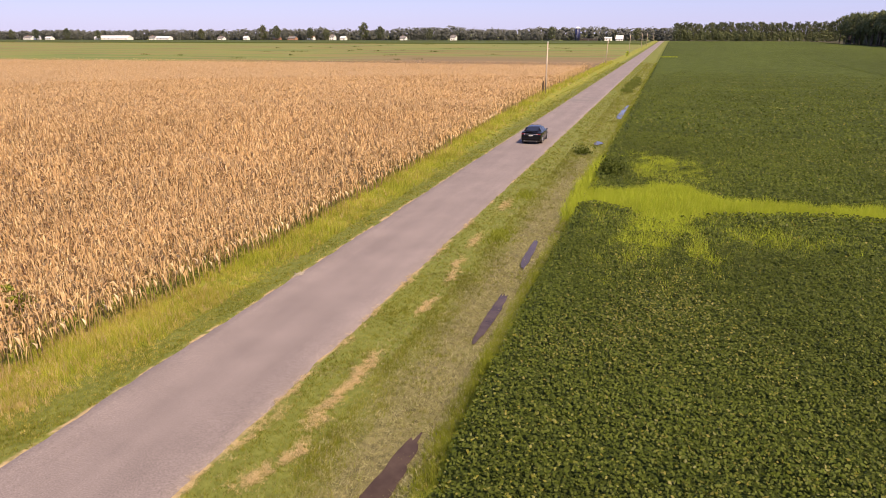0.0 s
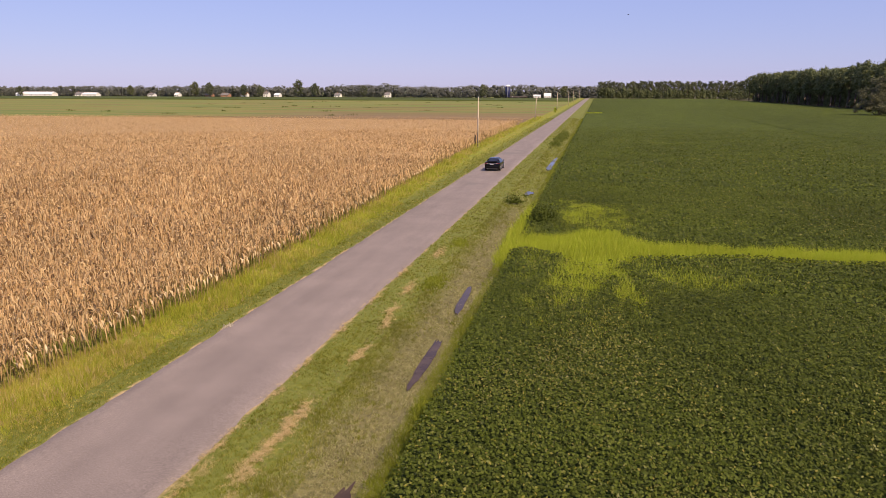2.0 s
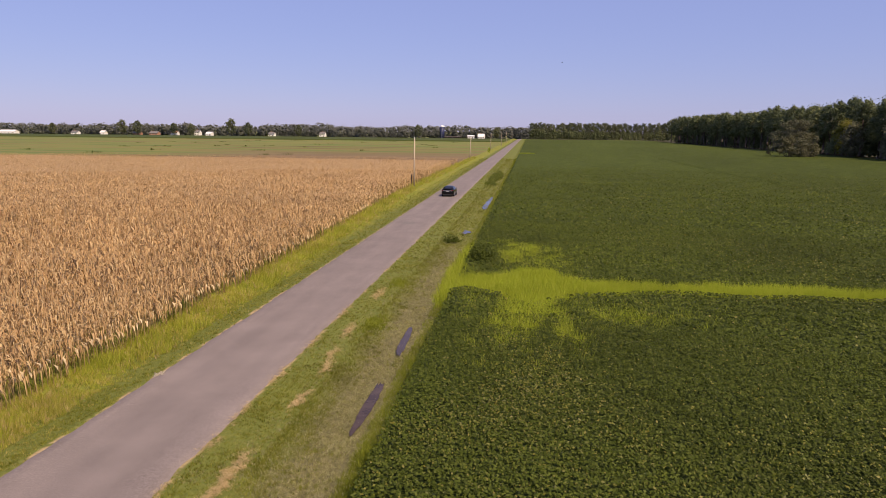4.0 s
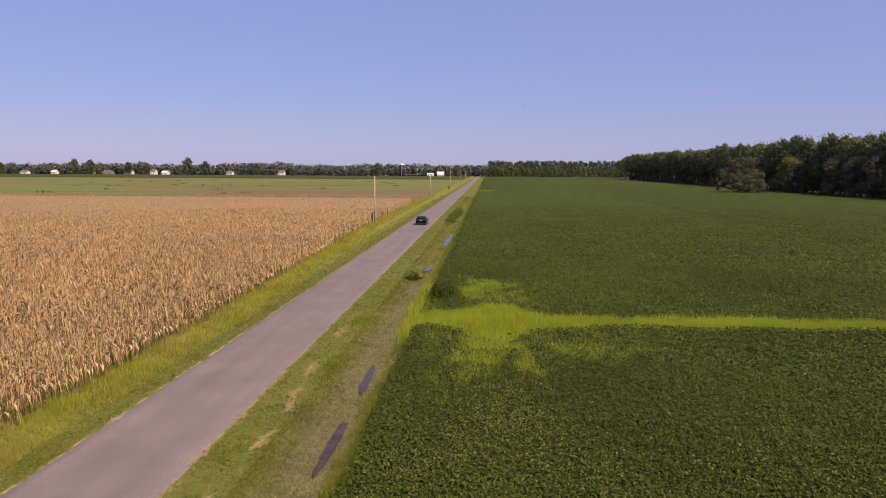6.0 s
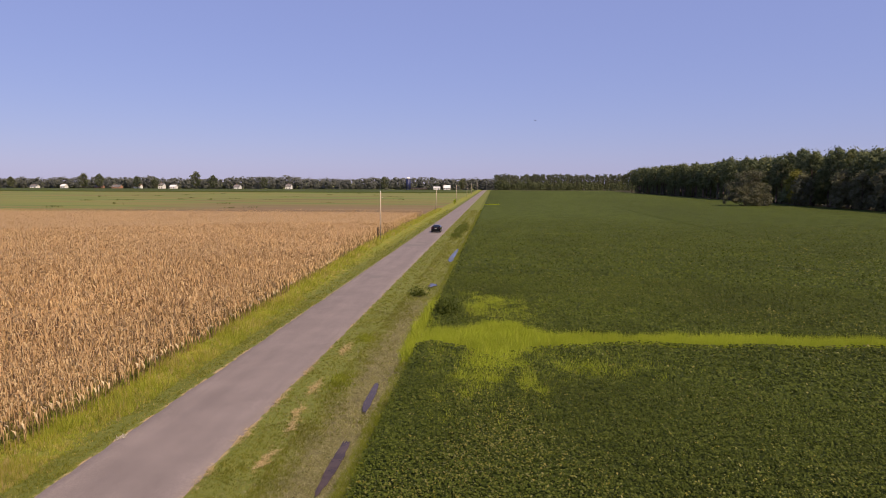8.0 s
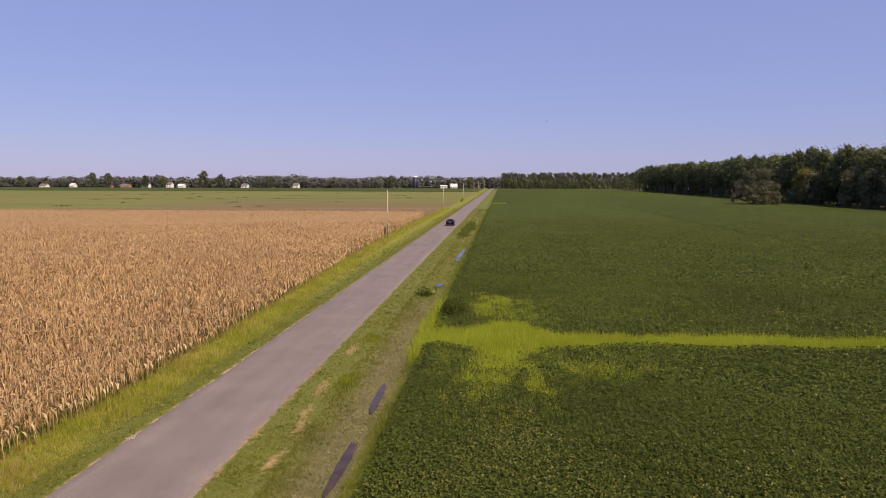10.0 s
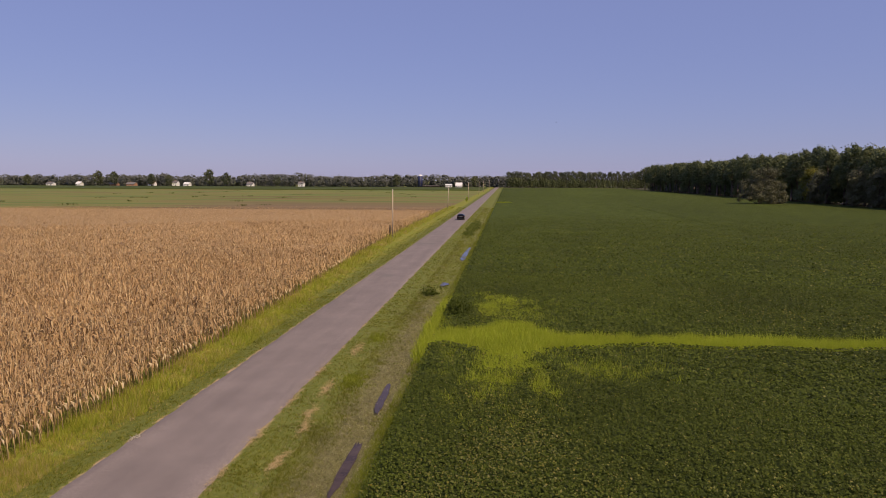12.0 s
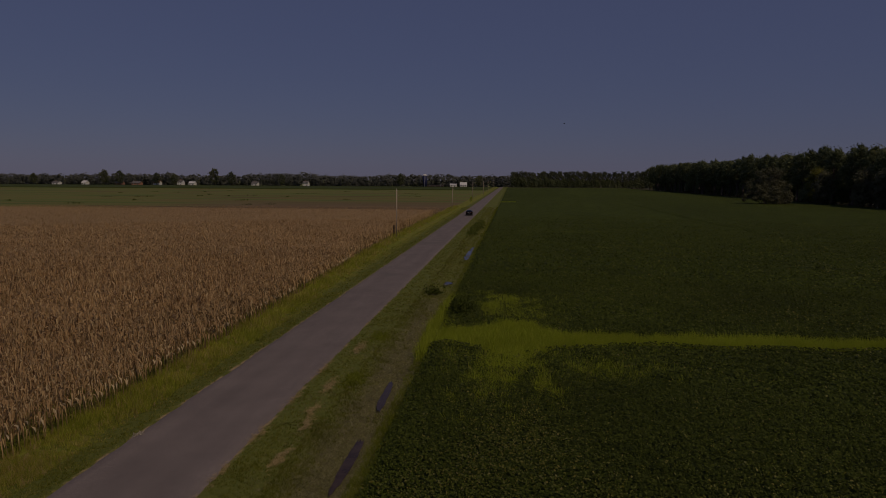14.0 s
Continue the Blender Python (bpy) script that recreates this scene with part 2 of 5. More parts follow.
MAT_PANE = plain("window_glass", (0.02, 0.025, 0.03), 0.08, 0, 2.0, 0.1, 0.6, 0)
MAT_SILO = plain("dark_blue_enamel", (0.014, 0.020, 0.085), 0.5, 0, 0.3, 0.25)
MAT_PAINT = plain("black_car_paint", (0.005, 0.005, 0.006), 0.14, 0, 2.0, 0.1, 0.25, 0)
MAT_GLASS = plain("tinted_car_glass", (0.008, 0.009, 0.011), 0.03, 0, 2.0, 0.1, 0.7, 0)
MAT_RUBBER = plain("tyre_rubber", (0.022, 0.022, 0.022), 0.85, 0, 8.0, 0.2)
MAT_RIM = plain("alloy_rim", (0.62, 0.62, 0.63), 0.28, 0.9, 5.0, 0.15)
MAT_CHROME = plain("chrome", (0.75, 0.75, 0.76), 0.12, 1.0, 5.0, 0.05, 0.5, 0)
MAT_TAIL = plain("red_tail_lens", (0.16, 0.008, 0.010), 0.15, 0, 6.0, 0.15, 0.6, 0)
MAT_PLATE = plain("white_plate", (0.72, 0.72, 0.70), 0.4, 0, 8.0, 0.05)
MAT_TRIM = plain("black_plastic", (0.018, 0.018, 0.019), 0.6, 0, 6.0, 0.2)
MAT_STONE = plain("pale_gravel", (0.42, 0.375, 0.31), 0.9, 0, 6.0, 0.3)
MAT_BIRD = plain("dark_feathers", (0.03, 0.027, 0.025), 0.7, 0, 6.0, 0.3)

# ---- mesh helpers ----
rng = np.random.default_rng(7)


def mesh_of(name, verts, tris, mats, which=None):
    """A mesh from arrays of points and triangles."""
    me = bpy.data.meshes.new(name)
    verts, tris = np.asarray(verts, np.float32), np.asarray(tris, np.int32)
    me.vertices.add(len(verts))
    me.vertices.foreach_set("co", verts.ravel())
    me.loops.add(tris.size)
    me.loops.foreach_set("vertex_index", tris.ravel())
    me.polygons.add(len(tris))
    me.polygons.foreach_set("loop_start", np.arange(0, tris.size, tris.shape[1], dtype=np.int32))
    for m in mats:
        me.materials.append(m)
    if which is not None:
        me.polygons.foreach_set("material_index", np.asarray(which, np.int32))
    me.update(calc_edges=True)
    return me


def part(name, bm, material, parent, label="", smooth=False):
    """A bmesh as one mesh object under a thing or a part."""
    me = bpy.data.meshes.new(name)
    bm.normal_update()
    for f in bm.faces:
        f.smooth = smooth
    bm.to_mesh(me)
    bm.free()
    me.materials.append(material)
    ob = new(name, me)
    ob.parent = parent
    return tagged(ob, label)


def box(x0, x1, y0, y1, z0, z1, bm=None, bevel=0.0):
    bm2 = bmesh.new()
    bmesh.ops.create_cube(bm2, size=1, matrix=Matrix.Translation(((x0 + x1) / 2, (y0 + y1) / 2, (z0 + z1) / 2)) @ Matrix.Diagonal((x1 - x0, y1 - y0, z1 - z0, 1)))
    if bevel:
        bmesh.ops.bevel(bm2, geom=bm2.edges[:], offset=bevel, segments=2, affect="EDGES", profile=0.6)
    if bm is None:
        return bm2
    me = bpy.data.meshes.new("tmp")
    bm2.to_mesh(me)
    bm2.free()
    bm.from_mesh(me)
    bpy.data.meshes.remove(me)
    return bm


def loft(rings, caps=True):
    """Skin over rings of points of equal number."""
    bm = bmesh.new()
    rows = [[bm.verts.new(p) for p in ring] for ring in rings]
    n = len(rows[0])
    for a, b in zip(rows, rows[1:]):
        for i in range(n):
            bm.faces.new((a[i], a[(i + 1) % n], b[(i + 1) % n], b[i]))
    if caps:
        bm.faces.new(rows[0][::-1])
        bm.faces.new(rows[-1])
    bmesh.ops.recalc_face_normals(bm, faces=bm.faces[:])
    return bm


def tube(points, radii, n=7):
    """A tapering round rod along points."""
    rings = []
    for i, (p, r) in enumerate(zip(points, radii)):
        a, b = Vector(points[max(i - 1, 0)]), Vector(points[min(i + 1, len(points) - 1)])
        q = (b - a).to_track_quat("Z", "Y")
        rings.append([Vector(p) + q @ Vector((r * math.cos(k * math.tau / n), r * math.sin(k * math.tau / n), 0)) for k in range(n)])
    return loft(rings)


def join(bms):
    out = bmesh.new()
    for b in bms:
        me = bpy.data.meshes.new("tmp")
        b.to_mesh(me)
        b.free()
        out.from_mesh(me)
        bpy.data.meshes.remove(me)
    return out


def strew(templates, pos, turn, size, pick, lean=None):
    """Many copies of small templates (points, triangles, materials) as arrays."""
    V, F, M, base = [], [], [], 0
    for k, (tv, tf, tm) in enumerate(templates):
        sel = np.where(pick == k)[0]
        if not len(sel):
            continue
        c, s = np.cos(turn[sel])[:, None], np.sin(turn[sel])[:, None]
        x, y, z = tv[:, 0][None], tv[:, 1][None], tv[:, 2][None]
        sz = size[sel][:, None]
        px, py, pz = (x * c - y * s) * sz, (x * s + y * c) * sz, z * sz + 0 * c
        if lean is not None:
            px = px + pz * lean[sel, 0][:, None]
            py = py + pz * lean[sel, 1][:, None]
        P = np.stack([px + pos[sel, 0][:, None], py + pos[sel, 1][:, None], pz + pos[sel, 2][:, None]], -1)
        V.append(P.reshape(-1, 3))
        F.append((tf[None] + (base + np.arange(len(sel)) * len(tv))[:, None, None]).reshape(-1, 3))
        M.append(np.tile(tm, len(sel)))
        base += len(sel) * len(tv)
    return np.concatenate(V), np.concatenate(F), np.concatenate(M)


def lumps(x, y, scale, seed=0.0):
    """Smooth noise from -1 to 1 over the plan."""
    a = np.sin(x / scale * 1.7 + seed * 1.3 + 1.9 * np.sin(y / scale * 0.9 + seed)) + np.sin(y / scale * 1.3 + seed * 2.1 + 1.7 * np.sin(x / scale * 1.1 + 2 * seed))
    b = np.sin((x + y) / scale * 3.1 + seed) * np.sin((x - y) / scale * 2.7 + 1.7 * seed)
    return np.clip(a / 2 * 0.75 + b * 0.4, -1, 1)


SPOT = np.array((12.7, -5.8))   # where distances for the crops' fineness are taken from


def scatter(x0, x1, y0, y1, per_m2, near=0.0, far=1e9, spread=None):
    n = int((x1 - x0) * (y1 - y0) * per_m2)
    p = np.stack([rng.uniform(x0, x1, n), rng.uniform(y0, y1, n)], -1)
    d = np.hypot(*(p - SPOT).T)
    keep = (d >= near) & (d < far)
    if spread:
        ang = np.degrees(np.arctan2(p[:, 0] - SPOT[0], p[:, 1] - SPOT[1]))
        keep &= (ang > spread[0]) & (ang < spread[1])
    return p[keep]


# ---- ground, road, water ----
def ground_z(x, y):
    """Verges fall to a shallow swale on one side and a ditch on the other."""
    x = np.asarray(x, float)
    z = np.interp(x, [-9, -6.8, -5.2, -4.2, -3.2, -2.5, 2.5, 3.3, 4.6, 5.8, 6.4, 7.1, 7.8, 8.4, 9.0],
                  [0, 0, -0.10, -0.20, -0.10, -0.012, -0.012, -0.06, -0.16, -0.34, -0.46, -0.46, -0.15, 0, 0])
    return z - np.where(np.abs(x) < 2.25, 0.08, 0.0)


def sheet(name, xs, ys, zfun, mat):
    X, Y = np.meshgrid(xs, ys)
    V = np.stack([X, Y, zfun(X, Y)], -1).reshape(-1, 3)
    nx, ny = len(xs), len(ys)
    i = (np.arange(ny - 1)[:, None] * nx + np.arange(nx - 1)[None]).ravel()
    Q = np.stack([i, i + 1, i + nx + 1, i + nx], -1)
    me = mesh_of(name, V, Q, [mat])
    me.polygons.foreach_set("use_smooth", np.ones(len(Q), bool))
    return new(name, me)


def rough_ground(x, y):
    z = ground_z(x, y)
    edge = (np.abs(x) > 2.55) & (np.abs(x) < 9) & (y < 300)
    return z + np.where(edge, 0.03 * lumps(x, y, 0.9, 3.0), 0)


xs = np.concatenate([[-4600, -2500, -1200, -600, -300, -150, -80, -40, -20, -12], np.arange(-9, 9.01, 0.3), [12, 20, 40, 80, 150, 300, 600, 1200, 2500, 4600]])
ys = np.concatenate([[-4600, -2000, -800, -300, -120, -60, -30], np.arange(-15, 70, 0.7), np.arange(70, 200, 4), [203, 220, 260, 300, 360, 440, 540, 660, 800, 1000, 1300, 1800, 2600, 4600]])
tagged(sheet("ground", xs, ys, rough_ground, MAT_GROUND), "flat farmland ground with mown verges, ditch and stubble", "ground", kind="structure")

ys = np.concatenate([[-150, -60], np.arange(-20, 130, 0.35), np.arange(130, 400, 4), [450, 550, 700, 900, 1200, 1500, 2200]])
across = np.array([-2.44, -2.38, -2.0, -1.2, 0, 1.2, 2.0, 2.44, 2.5])
X, Y = np.meshgrid(across, ys)
ragged = 0.06 * lumps(Y, 0 * Y + 3, 2.1, 1.0) + 0.05 * lumps(Y, 0 * Y + 9, 0.47, 4.0)
ragged_r = 0.07 * lumps(Y, 0 * Y + 5, 1.3, 2.0) + 0.05 * lumps(Y, 0 * Y + 1, 0.4, 6.0)
Xr = X + np.where(X < -2.2, ragged, 0) + np.where(X > 2.2, ragged_r, 0)
Z = 0.035 * (1 - (X / 2.5) ** 2) + np.where((X < -2.41) | (X > 2.47), -0.035, 0.012)
nx = len(across)
i = (np.arange(len(ys) - 1)[:, None] * nx + np.arange(nx - 1)[None]).ravel()
road = new("road", mesh_of("road", np.stack([Xr, Y, Z], -1).reshape(-1, 3), np.stack([i, i + 1, i + nx + 1, i + nx], -1), [MAT_ROAD]))
tagged(road, "narrow straight country road of pale worn asphalt", "road", kind="structure")


def repair(x0, x1, y0, y1, seed):
    q = random.Random(seed)
    bm = bmesh.new()
    top, n = [], 9
    for k in range(n + 1):
        top.append((x0 + (x1 - x0) * k / n, y0 + q.uniform(-0.25, 0.25)))
    for k in range(n + 1):
        top.append((x1 - (x1 - x0) * k / n, y1 + q.uniform(-0.25, 0.25)))
    hi = [bm.verts.new((a, b, 0.035 * (1 - (a / 2.5) ** 2) + 0.018)) for a, b in top]
    for k in range(n):
        bm.faces.new((hi[k], hi[k + 1], hi[2 * n - k], hi[2 * n + 1 - k]))
    me = bpy.data.meshes.new("road_patch")
    bm.to_mesh(me)
    bm.free()
    me.materials.append(MAT_PATCH)
    return tagged(new("road_patch", me), "darker rough repair patch across the asphalt road", "road patch", "road patches", "structure")


MAT_PATCH = plain("patched_asphalt", (0.185, 0.165, 0.15), 0.85, 0, 4.0, 0.35, 0.3, 0.3)
repair(-1.9, 1.0, 103.0, 106.0, 1)
repair(-0.6, 2.2, 108.5, 110.0, 2)
repair(-0.9, 0.4, 66.0, 67.6, 3)


def puddle(x, y, w, l, seed, lean=0.0, z=-0.37):
    r = np.random.default_rng(seed)
    n = 72
    a = np.linspace(0, math.tau, n, endpoint=False)
    k = 1 + sum(r.uniform(-0.2, 0.2) / j ** 0.7 * np.sin(j * a + r.uniform(0, 6)) for j in range(2, 18))
    px, py = np.cos(a) * w / 2 * k, np.sin(a) * l / 2 * k
    bm = bmesh.new()
    top = [bm.verts.new((u + lean * v, v, 0)) for u, v in zip(px, py)]
    bm.faces.new(top)
    me = bpy.data.meshes.new("ditch_puddle")
    bm.to_mesh(me)
    bm.free()
    me.materials.append(MAT_WATER)
    ob = new("ditch_puddle", me)
    ob.location = (x, y, z)
    return tagged(ob, "still muddy puddle lying in the roadside ditch", "puddle", "puddles in the ditch", "structure")


puddle(6.76, 7.4, 0.66, 4.4, 1, 0.05)
puddle(6.76, 18.4, 0.46, 4.8, 2, 0.0)
puddle(6.66, 26.6, 0.44, 4.4, 3, -0.03)
puddle(6.2, 64.0, 1.2, 2.6, 4, 0.1)
puddle(6.95, 94.0, 1.05, 17.0, 5, 0.02)

# ---- soybean field ----
SOY_X = 8.1


def weeds_at(x, y):
    """How far lime weeds have taken over the soybeans, 0 to 1."""
    w = 0.9 * lumps(x, y, 1.6, 2.0)
    speck = 0.5 * lumps(x, y, 0.55, 9.0)
    streak = 0.55 * lumps(x * 2.2, y * 0.45, 1.5, 6.0) + 0.3 * lumps(x * 3.0, y * 0.8, 1.0, 3.0)
    top = np.interp(x, [7, 9, 11, 12.8, 14.3, 15.5, 17.6, 20, 25, 60], [38.3, 39.2, 39.2, 41.6, 41.4, 39.2, 37.8, 38.0, 38.2, 38.6]) + 0.7 * w + 0.8 * speck
    bot = np.interp(x, [7, 9, 10.6, 13.2, 16.5, 19.2, 24, 60], [34.4, 34.9, 34.0, 32.6, 34.3, 35.5, 35.6, 36.4]) + 0.35 * w
    band = np.clip(np.minimum(top - y, y - bot) / 0.7 + 0.55, 0, 1) * np.clip((x - 7.0) / 1.8, 0.1, 1)
    upper = np.clip(1.2 - 0.8 * np.hypot((x - 12.6) / 3.0, (y - 46.6) / 4.6) + 0.6 * w + speck, 0, 1) * 0.5
    lower = np.clip(1.35 - 0.85 * np.hypot((x - 12.9) / 2.3, (y - 31.6) / 6.2) + streak + 0.5 * speck, 0, 1) * 0.62
    lower2 = np.clip(1.05 - 0.75 * np.hypot((x - 17.4) / 3.8, (y - 30.6) / 2.6) + 0.5 * w + speck, 0, 1) * 0.36
    side = np.clip(1.3 - np.hypot((x - 8.2) / 1.2, (y - 42) / 8.0) + 0.5 * w, 0, 1) * 0.5
    dark = np.hypot((x - 9.4) / 1.35, (y - 44.3) / 3.4) < 1
    return np.where(dark, 0.0, np.maximum.reduce([band, upper, lower, lower2, side]))


def yellow_at(x, y):
    """Where the soybeans are turning, 0 to 1."""
    spot = np.clip(1.2 - np.hypot((x - 12.9) / 3.4, (y - 18.0) / 6.5) + 0.6 * lumps(x, y, 2.0, 8.0), 0, 1)
    strip = np.clip(1 - np.abs(y - 14.6 + 0.12 * (x - 8)) / 1.6, 0, 1) * np.clip((17 - x) / 5, 0, 1) * 0.8
    early = 0.22 * np.clip((15.0 - y) / 1.5, 0, 1)
    return np.maximum.reduce([spot, strip, early])


def soy_edge(y):
    return SOY_X + np.interp(y, [5, 8.5, 12], [0.4, 0.18, 0.0]) + 0.10 * lumps(y, 0 * y, 0.8, 2.0)


def soy_top(x, y):
    rut = np.exp(-((x - 61.0 - 1.2 * np.sin(y / 37.0)) / 0.8) ** 2) * ((y > 125) & (y < 280))
    return 0.74 - 0.45 * rut + 0.05 * lumps(x, y, 1.3, 1.0) + 0.07 * lumps(x, y, 7.0, 3.0) - 0.34 * weeds_at(x, y)


def soy_sheet(x, y):
    lo = np.where((x < soy_edge(y) + 0.2) | (y < -39), 0.02, 1.0)
    sunk = np.interp(np.hypot(x - SPOT[0], y - SPOT[1]), [0, 60, 140], [0.17, 0.15, 0.06])
    return np.maximum(0.02, (soy_top(x, y) - sunk) * lo)


xs = np.concatenate([[SOY_X + 0.1, SOY_X + 0.35], np.arange(SOY_X + 0.8, 45, 0.7), np.arange(45, 57, 4), np.arange(58, 64.1, 0.6), np.arange(66, 152, 4)])
ys = np.concatenate([[-40, -38], np.arange(-30, 60, 0.8), np.arange(60, 160, 3), np.arange(160, 829, 12), [829]])
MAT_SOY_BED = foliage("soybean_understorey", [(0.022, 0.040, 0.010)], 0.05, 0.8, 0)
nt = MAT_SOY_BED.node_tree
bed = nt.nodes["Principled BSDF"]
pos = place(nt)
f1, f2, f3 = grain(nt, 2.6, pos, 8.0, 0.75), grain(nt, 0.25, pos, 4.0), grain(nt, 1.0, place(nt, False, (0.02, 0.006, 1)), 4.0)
# leaf green with extra blue, painting some haze into the far field
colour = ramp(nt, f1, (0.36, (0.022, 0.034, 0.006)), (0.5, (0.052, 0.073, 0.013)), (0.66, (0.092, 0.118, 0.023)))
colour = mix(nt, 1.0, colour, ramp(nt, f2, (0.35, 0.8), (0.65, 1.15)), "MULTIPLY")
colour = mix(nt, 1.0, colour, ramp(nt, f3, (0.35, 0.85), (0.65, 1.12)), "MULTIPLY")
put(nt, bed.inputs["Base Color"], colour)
bed.inputs["Specular IOR Level"].default_value, bed.inputs["Roughness"].default_value = 0.08, 1.0
relief(nt, bed, f1, 1.0, 0.35)
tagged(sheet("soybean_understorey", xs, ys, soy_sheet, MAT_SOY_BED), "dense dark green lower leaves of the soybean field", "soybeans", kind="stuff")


def leaf_cards(p, z, size, tilt, stretch=1.25):
    """Small folded diamond leaves, mostly facing up."""
    n = len(p)
    nrm = rng.normal(0, 1, (n, 3)) * tilt + np.array((sun_way.x * 0.5, sun_way.y * 0.9, 1.0))
    nrm /= np.linalg.norm(nrm, axis=-1, keepdims=True)
    a = rng.uniform(0, math.tau, n)
    u = np.stack([np.cos(a), np.sin(a), 0 * a], -1)
    u -= nrm * (u * nrm).sum(-1, keepdims=True)
    u /= np.linalg.norm(u, axis=-1, keepdims=True)
    v = np.cross(nrm, u)
    c = np.concatenate([p, z[:, None]], -1)
    s = (size * rng.uniform(0.7, 1.3, n))[:, None]
    V = np.stack([c - u * s * 0.5 * stretch, c + v * s * 0.42 - nrm * s * 0.1, c + u * s * 0.5 * stretch, c - v * s * 0.42 - nrm * s * 0.1], 1)
    b = np.arange(n)[:, None] * 4
    F = np.stack([b + [[0, 1, 2]], b + [[0, 2, 3]]], 1).reshape(-1, 3)
    return V.reshape(-1, 3), F


def pile(chunks):
    V, F, base = [], [], 0
    for v, f in chunks:
        V.append(v), F.append(f + base)
        base += len(v)
    return np.concatenate(V), np.concatenate(F)


green_chunks, yellow_chunks = [], []
SECTOR = (-40, 39)
for near, far, dens, size, tilt, x1, y1 in ((0, 34, 225, 0.080, 0.5, 45, 40), (34, 72, 72, 0.12, 0.5, 60, 72), (72, 200, 13, 0.2, 0.5, 130, 200)):
    p = scatter(SOY_X, x1, -2, y1, dens, near, far, SECTOR)
    wd, yl = weeds_at(p[:, 0], p[:, 1]), yellow_at(p[:, 0], p[:, 1])
    u = rng.uniform(0, 1, len(p))
    keep = (u > np.clip(wd * 1.15, 0, 0.97)) & (p[:, 0] > soy_edge(p[:, 1]))
    if far > 150:   # thins out with distance
        keep &= rng.uniform(0, 1, len(p)) < np.clip((195 - np.hypot(*(p - SPOT).T)) / 95, 0, 1)
    p, wd, yl = p[keep], wd[keep], yl[keep]
    z = soy_top(p[:, 0], p[:, 1]) - np.abs(rng.normal(0, 0.075, len(p))) + rng.uniform(0, 0.05, len(p))
    rim = np.clip((p[:, 0] - soy_edge(p[:, 1])) / 0.35, 0, 1)
    z = z * (rng.uniform(0.35, 1, len(p)) * (1 - rim) + rim)
    yel = rng.uniform(0, 1, len(p)) < 0.03 + 0.32 * yl + 0.3 * wd + 0.10 * np.clip(lumps(p[:, 0], p[:, 1], 9.0, 7.0), 0, 1)
    green_chunks.append(leaf_cards(p[~yel], z[~yel], np.full((~yel).sum(), size), tilt))
    yellow_chunks.append(leaf_cards(p[yel], z[yel], np.full(yel.sum(), size), tilt))
p = scatter(SOY_X, 26, -18, 4, 120, 0, 13)
p = p[(p[:, 1] < -2) | (np.abs(np.degrees(np.arctan2(p[:, 0] - SPOT[0], p[:, 1] - SPOT[1]))) > 39)]
green_chunks.append(leaf_cards(p, soy_top(p[:, 0], p[:, 1]) - np.abs(rng.normal(0, 0.07, len(p))), np.full(len(p), 0.10), 0.42))
p = np.concatenate([scatter(SOY_X, 50, -35, -2, 10, 13), scatter(45, 110, -20, 45, 2)])
green_chunks.append(leaf_cards(p, soy_top(p[:, 0], p[:, 1]) - 0.05, np.full(len(p), 0.28), 0.45))
V, F = pile(green_chunks)
tagged(new("soybean_leaves", mesh_of("soybean_leaves", V, F, [MAT_SOY])), "dense canopy of dark green soybean leaves", "soybeans", kind="stuff")
V, F = pile(yellow_chunks)
tagged(new("yellowing_soybean_leaves", mesh_of("yellowing_soybean_leaves", V, F, [MAT_SOY_YELLOW])), "scattered yellowing leaves among the soybeans", "soybeans", kind="stuff")


# ---- grasses ----
def blade_templates(kind):
    """Tufts of bent blades, about 1 m high before scaling."""
    out, r = [], np.random.default_rng(3)
    for _ in range(6):
        V, F = [], []
        for k in range(4):
            a, l = r.uniform(0, math.tau), r.uniform(0.7, 1.0)
            off = r.uniform(-0.12, 0.12, 2)
            bend = r.uniform(0.15, 0.5) * (1.5 if kind == "lush" else 1)
            w = 0.06 if kind == "broad" else 0.034
            d, s = np.array((math.cos(a), math.sin(a))), np.array((-math.sin(a), math.cos(a)))
            b = len(V)
            V += [(*(off - s * w), 0), (*(off + s * w), 0), (*(off + d * bend * 0.35 * l + s * w * 0.8), 0.6 * l), (*(off + d * bend * l), l * 0.95)]
            F += [(b, b + 1, b + 2), (b, b + 2, b + 3)] if k < 3 else [(b, b + 1, b + 3)]
        out.append((np.array(V), np.array(F), np.zeros(len(F), int)))
    return out


def fine_templates(seed, blades, width, splay, lie):
    """Tufts of fine single blades, about 1 m high before scaling."""
    out, r = [], np.random.default_rng(seed)
    for _ in range(8):
        V = []
        for k in range(blades):
            a, l = r.uniform(0, math.tau), r.uniform(0.5, 1.0)
            off, turn = r.normal(0, splay * 0.5, 2), r.uniform(0, math.tau)
            side = np.array((math.cos(turn), math.sin(turn))) * width
            reach = np.array((math.cos(a), math.sin(a))) * l * r.uniform(0.3, 1.0) * lie
            V += [(*(off - side), 0), (*(off + side), 0), (*(off + reach), l * (1 - 0.55 * min(lie, 1.4)))]
        out.append((np.array(V), np.arange(3 * blades).reshape(-1, 3), np.zeros(blades, int)))
    return out


TUFT_BROAD = blade_templates("broad")
LAWN = fine_templates(5, 8, 0.058, 0.55, 0.55)     # mown grass
MEADOW = fine_templates(6, 9, 0.018, 0.22, 0.4)    # long standing grass
MATTED = fine_templates(7, 8, 0.058, 0.55, 1.0)     # grass beaten flat
CLIPPED = fine_templates(8, 8, 0.030, 0.7, 1.5)    # loose straw


